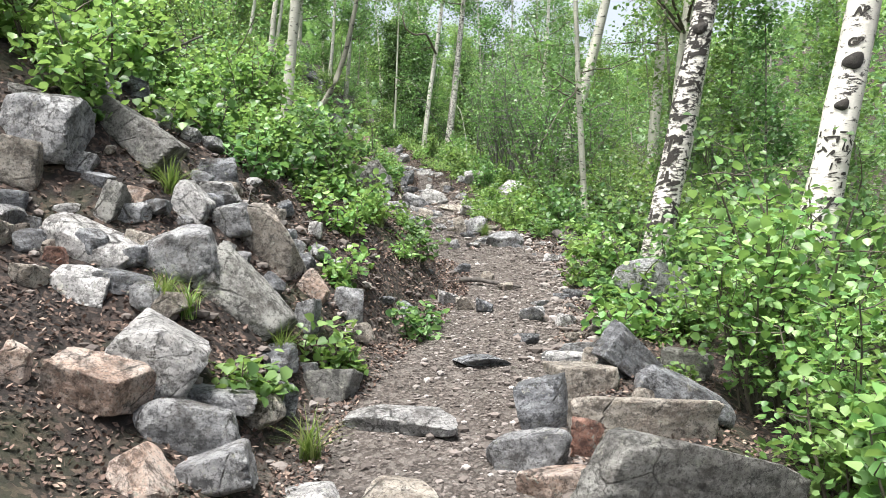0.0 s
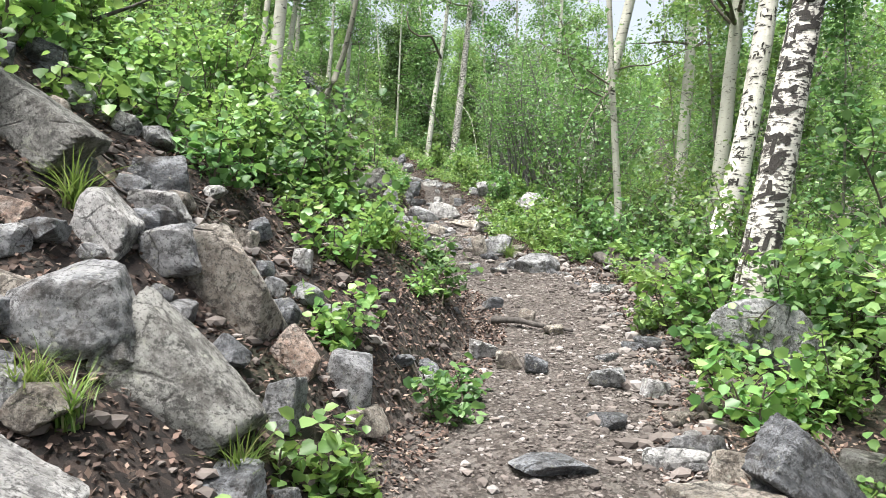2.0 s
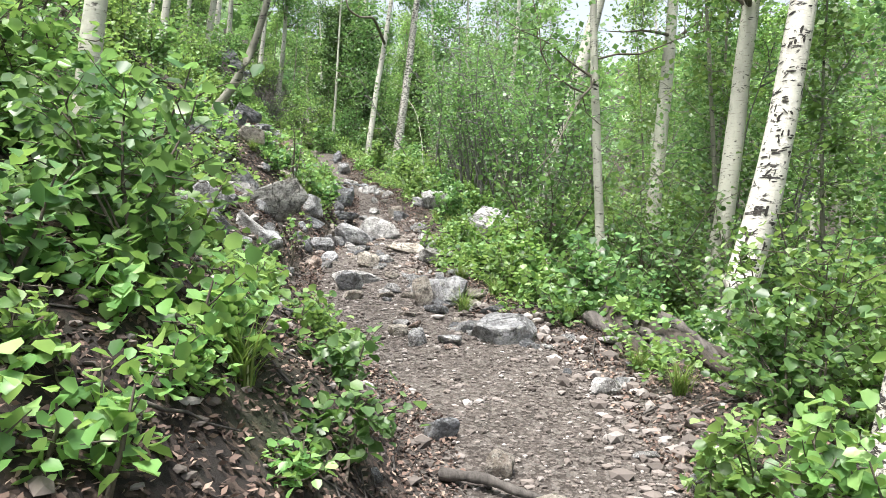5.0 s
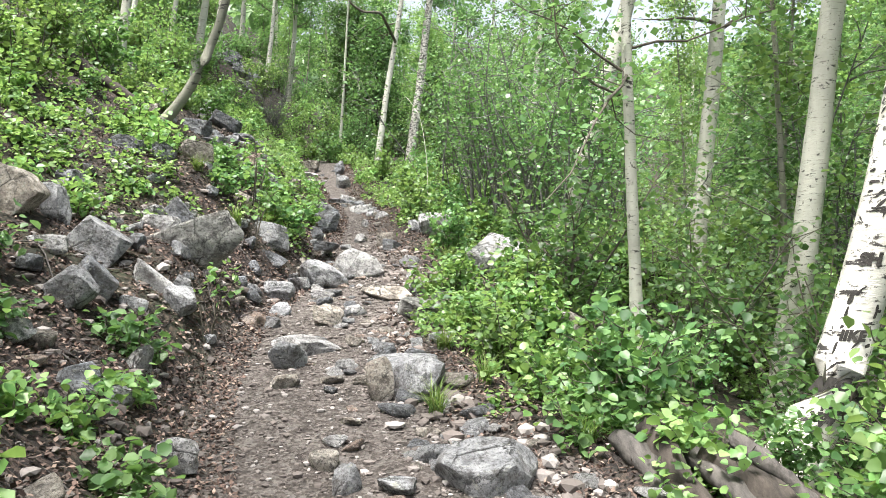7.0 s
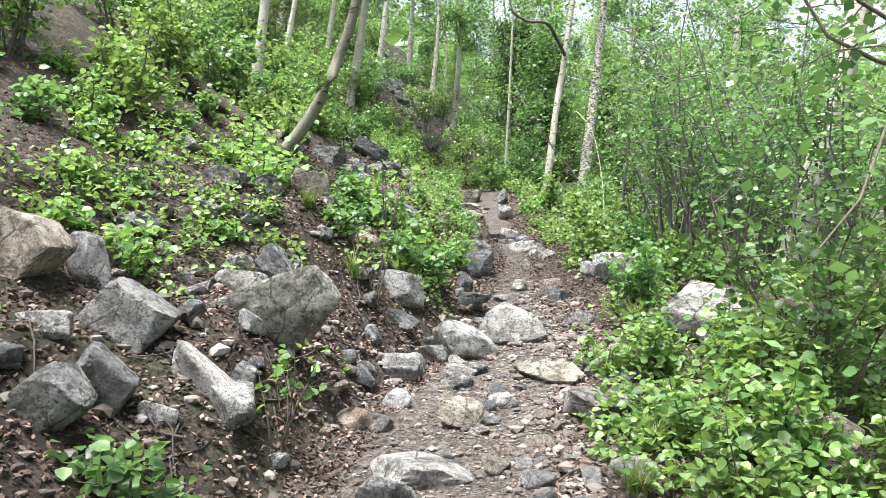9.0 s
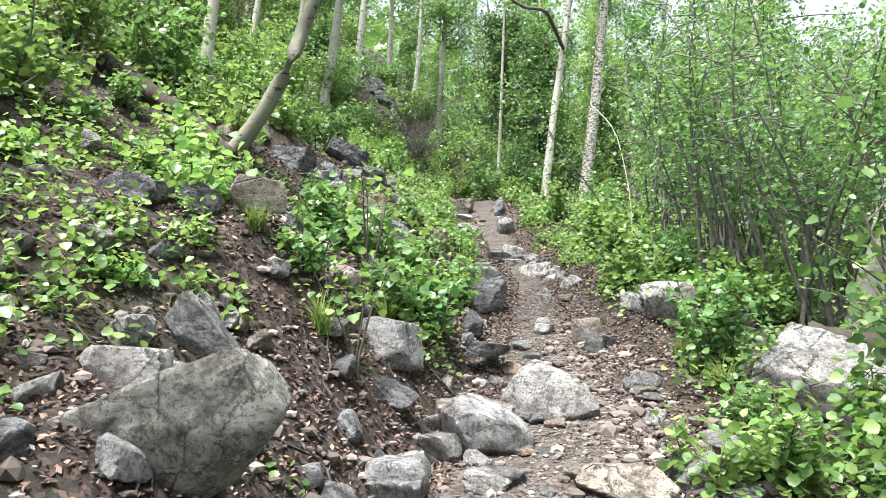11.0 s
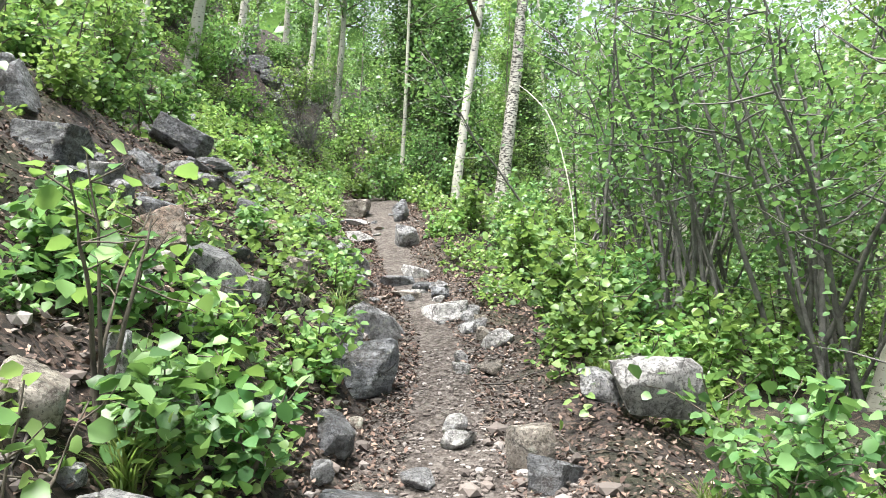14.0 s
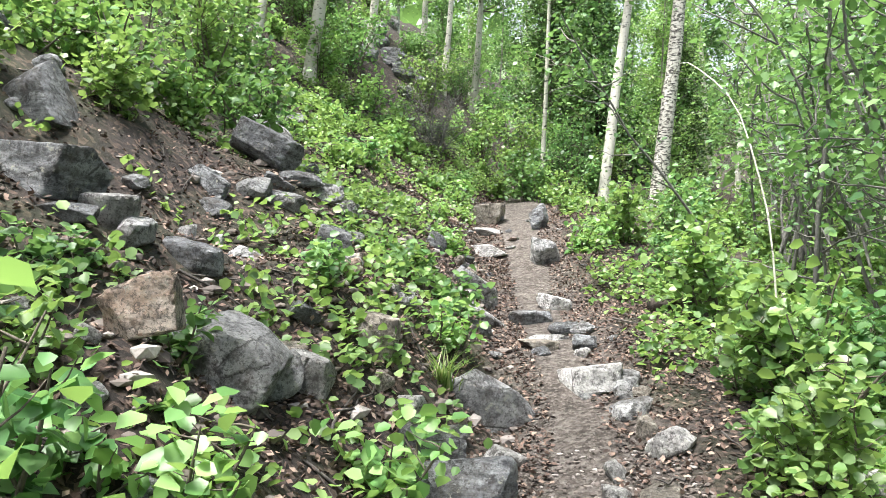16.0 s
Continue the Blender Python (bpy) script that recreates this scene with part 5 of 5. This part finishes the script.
# each root from head to foot, and its girth
for i, (head, foot, thick) in enumerate((((-0.2, 0.24, 0.1), (-0.1, -0.62, -0.3), 0.062), ((-0.06, 0.26, 0.14), (0.12, -0.7, -0.32), 0.076), ((0.08, 0.24, 0.1), (0.26, -0.62, -0.3), 0.046),
                                       ((0.14, 0.12, 0.06), (0.66, -0.5, -0.26), 0.066), ((0.3, 0.2, 0.12), (0.55, -0.22, -0.16), 0.046), ((0.3, 0.12, 0.04), (0.75, -0.2, -0.2), 0.038))):
    s = np.linspace(0, 1, 18)[:, None]
    sag = np.array([0.03 * (-1) ** i, 0.0, 0.05]) * np.sin(np.pi * s)
    c = np.array(head) * (1 - s) + np.array(foot) * s + sag + 0.012 * np.sin(6 * s + 2.1 * i) * np.array([1, 0.3, 0.5])
    c = np.concatenate([c[:1], c, c[-1:]])
    girth = np.concatenate([[0.02], 1.0 + 0.14 * np.sin(11 * s[:, 0] + i) - 0.3 * s[:, 0], [0.02]])
    v, f = tube(c + np.linspace(0, 1e-4, 20)[:, None], thick * girth, 16)
    groove = 1 + 0.28 * np.random.default_rng(60 + i).uniform(-1, 1, 16)
    mids = np.repeat(c, 16, axis=0)
    v = mids + (v - mids) * np.tile(groove, 20)[:, None]
    v = v + np.array([noise.noise_vector(Vector((q[0] * 20, q[1] * 6, q[2] * 20)) + Vector((3 * i, 0, 0))) for q in v]) * 0.02
    part("root", mesh_np("root", v, f, (DEADWOOD, DARKWOOD)[i % 2]), stump)
log("fallen_log", 1.55, 14.9, [(0, 0, 0.28), (0.5, -0.15, 0.22), (1.1, -0.5, 0.05), (1.6, -0.9, 0.0)], 0.13, DARKWOOD, "dark damp fallen log under the willows")
log("fallen_log", -2.85, 14.5, [(-0.9, 0.15, 0.58), (-0.3, 0.0, 0.2), (0.0, -0.05, 0.03), (0.4, -0.2, -0.28)], 0.085, DARKWOOD, "dark half-buried log at the foot of the bent aspen")
log("dead_root", 0.28, 6.9, [(-0.12, 0.12, 0.05), (0.05, 0.03, 0.06), (0.2, -0.1, 0.03), (0.42, -0.16, 0.0)], 0.028, DEADWOOD, "weathered root lying across the trail edge")
log("dead_branch", -2.4, 6.0, [(-0.5, -0.2, 0.1), (0, 0, 0.3), (0.4, 0.2, 0.55)], 0.02, DEADWOOD, "bare grey dead branch on the bank")
log("dead_branch", -0.1, 18.3, [(0, 0, 0.05), (0.2, 0.1, 0.06), (0.5, 0.3, 0.1)], 0.045, DARKWOOD, "dark broken branch lying on the trail edge")


bent = log("dead_sapling", 0.55, 17.3, [(0.02, 0.0, -0.05), (0.0, 0.15, 0.95), (-0.12, 0.6, 1.75), (-0.4, 1.35, 2.25), (-0.5, 1.6, 2.1)], 0.007, BARK_CLEAN, "bare pale sapling bowed over beside the trail")
crook = np.array([(0.42, 0.0, 3.1), (0.15, -1.4, 3.35), (0.05, -2.4, 3.05), (-0.15, -3.0, 2.85), (-0.4, -3.2, 2.95), (-0.5, -3.2, 3.3), (-0.45, -3.1, 3.5)])
sm = np.linspace(0, 6, 25)
crook = np.stack([np.interp(sm, np.arange(7), crook[:, j]) for j in range(3)], 1)
crook[1:-1] = (crook[:-2] + 2 * crook[1:-1] + crook[2:]) / 4
part("branch", mesh_np("branch", *tube(crook, np.linspace(0.04, 0.012, 25), 7), TWIG), BEND_ASPEN, "bare crooked branch")

# ---- carved letters, cuts and knots on the aspens ----
def on_bark(seed, u, v, height, facing, out):
    """The place on a trunk's bark: u metres round and v up from a point at that height and compass angle."""
    pts, rad = AXES_OF[seed]
    z = np.clip(height + v, pts[0, 2], pts[-1, 2])
    c = np.stack([np.interp(z, pts[:, 2], pts[:, j]) for j in range(3)], -1)
    q = np.interp(z, pts[:, 2], rad)
    a = radians(facing) + u / q
    q = q + out
    return c + np.stack([q * np.cos(a), q * np.sin(a), np.zeros_like(q)], -1)


def carve_text(tree, seed, words, height, facing, size):
    curve = bpy.data.curves.new("letters", "FONT")
    curve.body, curve.size, curve.align_x, curve.offset = words, size, "CENTER", 0.006 * size / 0.09
    flat = bpy.data.objects.new("letters", curve)
    me = bpy.data.meshes.new_from_object(flat)
    bpy.data.objects.remove(flat)
    co = np.array([q.co[:] for q in me.vertices])
    me.vertices.foreach_set("co", on_bark(seed, co[:, 0], co[:, 1], height, facing, 0.004).astype(np.float32).ravel())
    me.materials.clear()
    me.materials.append(CARVED)
    me.update()
    part("carved_letters", me, tree, "black carved letters in the bark")


def carve_marks(tree, seed, n, lo, hi, facing, size):
    q = np.random.default_rng(seed + 700)
    pieces = []
    for i in range(n):
        h, u0, ang = q.uniform(lo, hi), q.uniform(-0.14, 0.14), q.choice([0, 0, 0.2, 1.45, 1.6, 0.9, -0.8])
        ln, wd = size * q.uniform(0.5, 1.3), size * q.uniform(0.08, 0.2)
        s = np.linspace(-0.5, 0.5, 5)
        w = wd * (1 - 1.6 * s ** 2) * q.uniform(0.7, 1.2, 5)
        bendy = q.normal(0, 0.15) * ln * (s ** 2)
        u = np.concatenate([ln * s * np.cos(ang) - (w + bendy) * np.sin(ang), ln * s * np.cos(ang) - (bendy - w) * np.sin(ang)]) + u0
        v = np.concatenate([ln * s * np.sin(ang) + (w + bendy) * np.cos(ang), ln * s * np.sin(ang) + (bendy - w) * np.cos(ang)])
        b = np.arange(4)
        pieces.append((on_bark(seed, u, v, h, facing, 0.0035), np.stack([b, b + 1, b + 6, b + 5], 1)))
    tagged(part("bark_carving", mesh_np("bark_carving", *join(pieces), CARVED), tree, "black healed cuts in the bark"), kind="stuff")


def knot(tree, seed, height, facing, size):
    v, f = BALL[3]
    ring = 1 + 0.12 * np.sin(np.arctan2(v[:, 1], v[:, 0]) * 3 + seed) + 0.25 * np.cos(np.hypot(v[:, 0], v[:, 1]) * 14) * 0.4
    p = on_bark(seed, v[:, 0] * size * ring, v[:, 1] * size * 0.85 * ring, height, facing, 0.02 * v[:, 2] * ring)
    part("knot", mesh_np("knot", p, f, CARVED), tree, "round black branch scar")


carve_text(LETTERED, 11, "AB", 2.50, -117, 0.085)
carve_text(LETTERED, 11, "GB", 2.26, -117, 0.085)
knot(LETTERED, 11, 2.14, -112, 0.075)
knot(LETTERED, 11, 1.80, -118, 0.05)
carve_marks(LETTERED, 11, 70, 0.35, 1.6, -117, 0.07)
carve_marks(SCARRED_ASPEN, 12, 110, 0.5, 3.6, -120, 0.11)
knot(SCARRED_ASPEN, 12, 2.3, -110, 0.06)
carve_text(CARVED_ASPEN, 13, "SH", 1.25, -122, 0.1)
carve_text(CARVED_ASPEN, 13, "HIKE", 0.80, -120, 0.085)
carve_text(CARVED_ASPEN, 13, "ABC", 0.50, -122, 0.11)
carve_text(CARVED_ASPEN, 13, "LAW", 0.30, -122, 0.11)
carve_marks(CARVED_ASPEN, 13, 26, 0.25, 1.1, -118, 0.07)
carve_marks(CARVED_ASPEN, 13, 90, 1.5, 3.6, -115, 0.06)
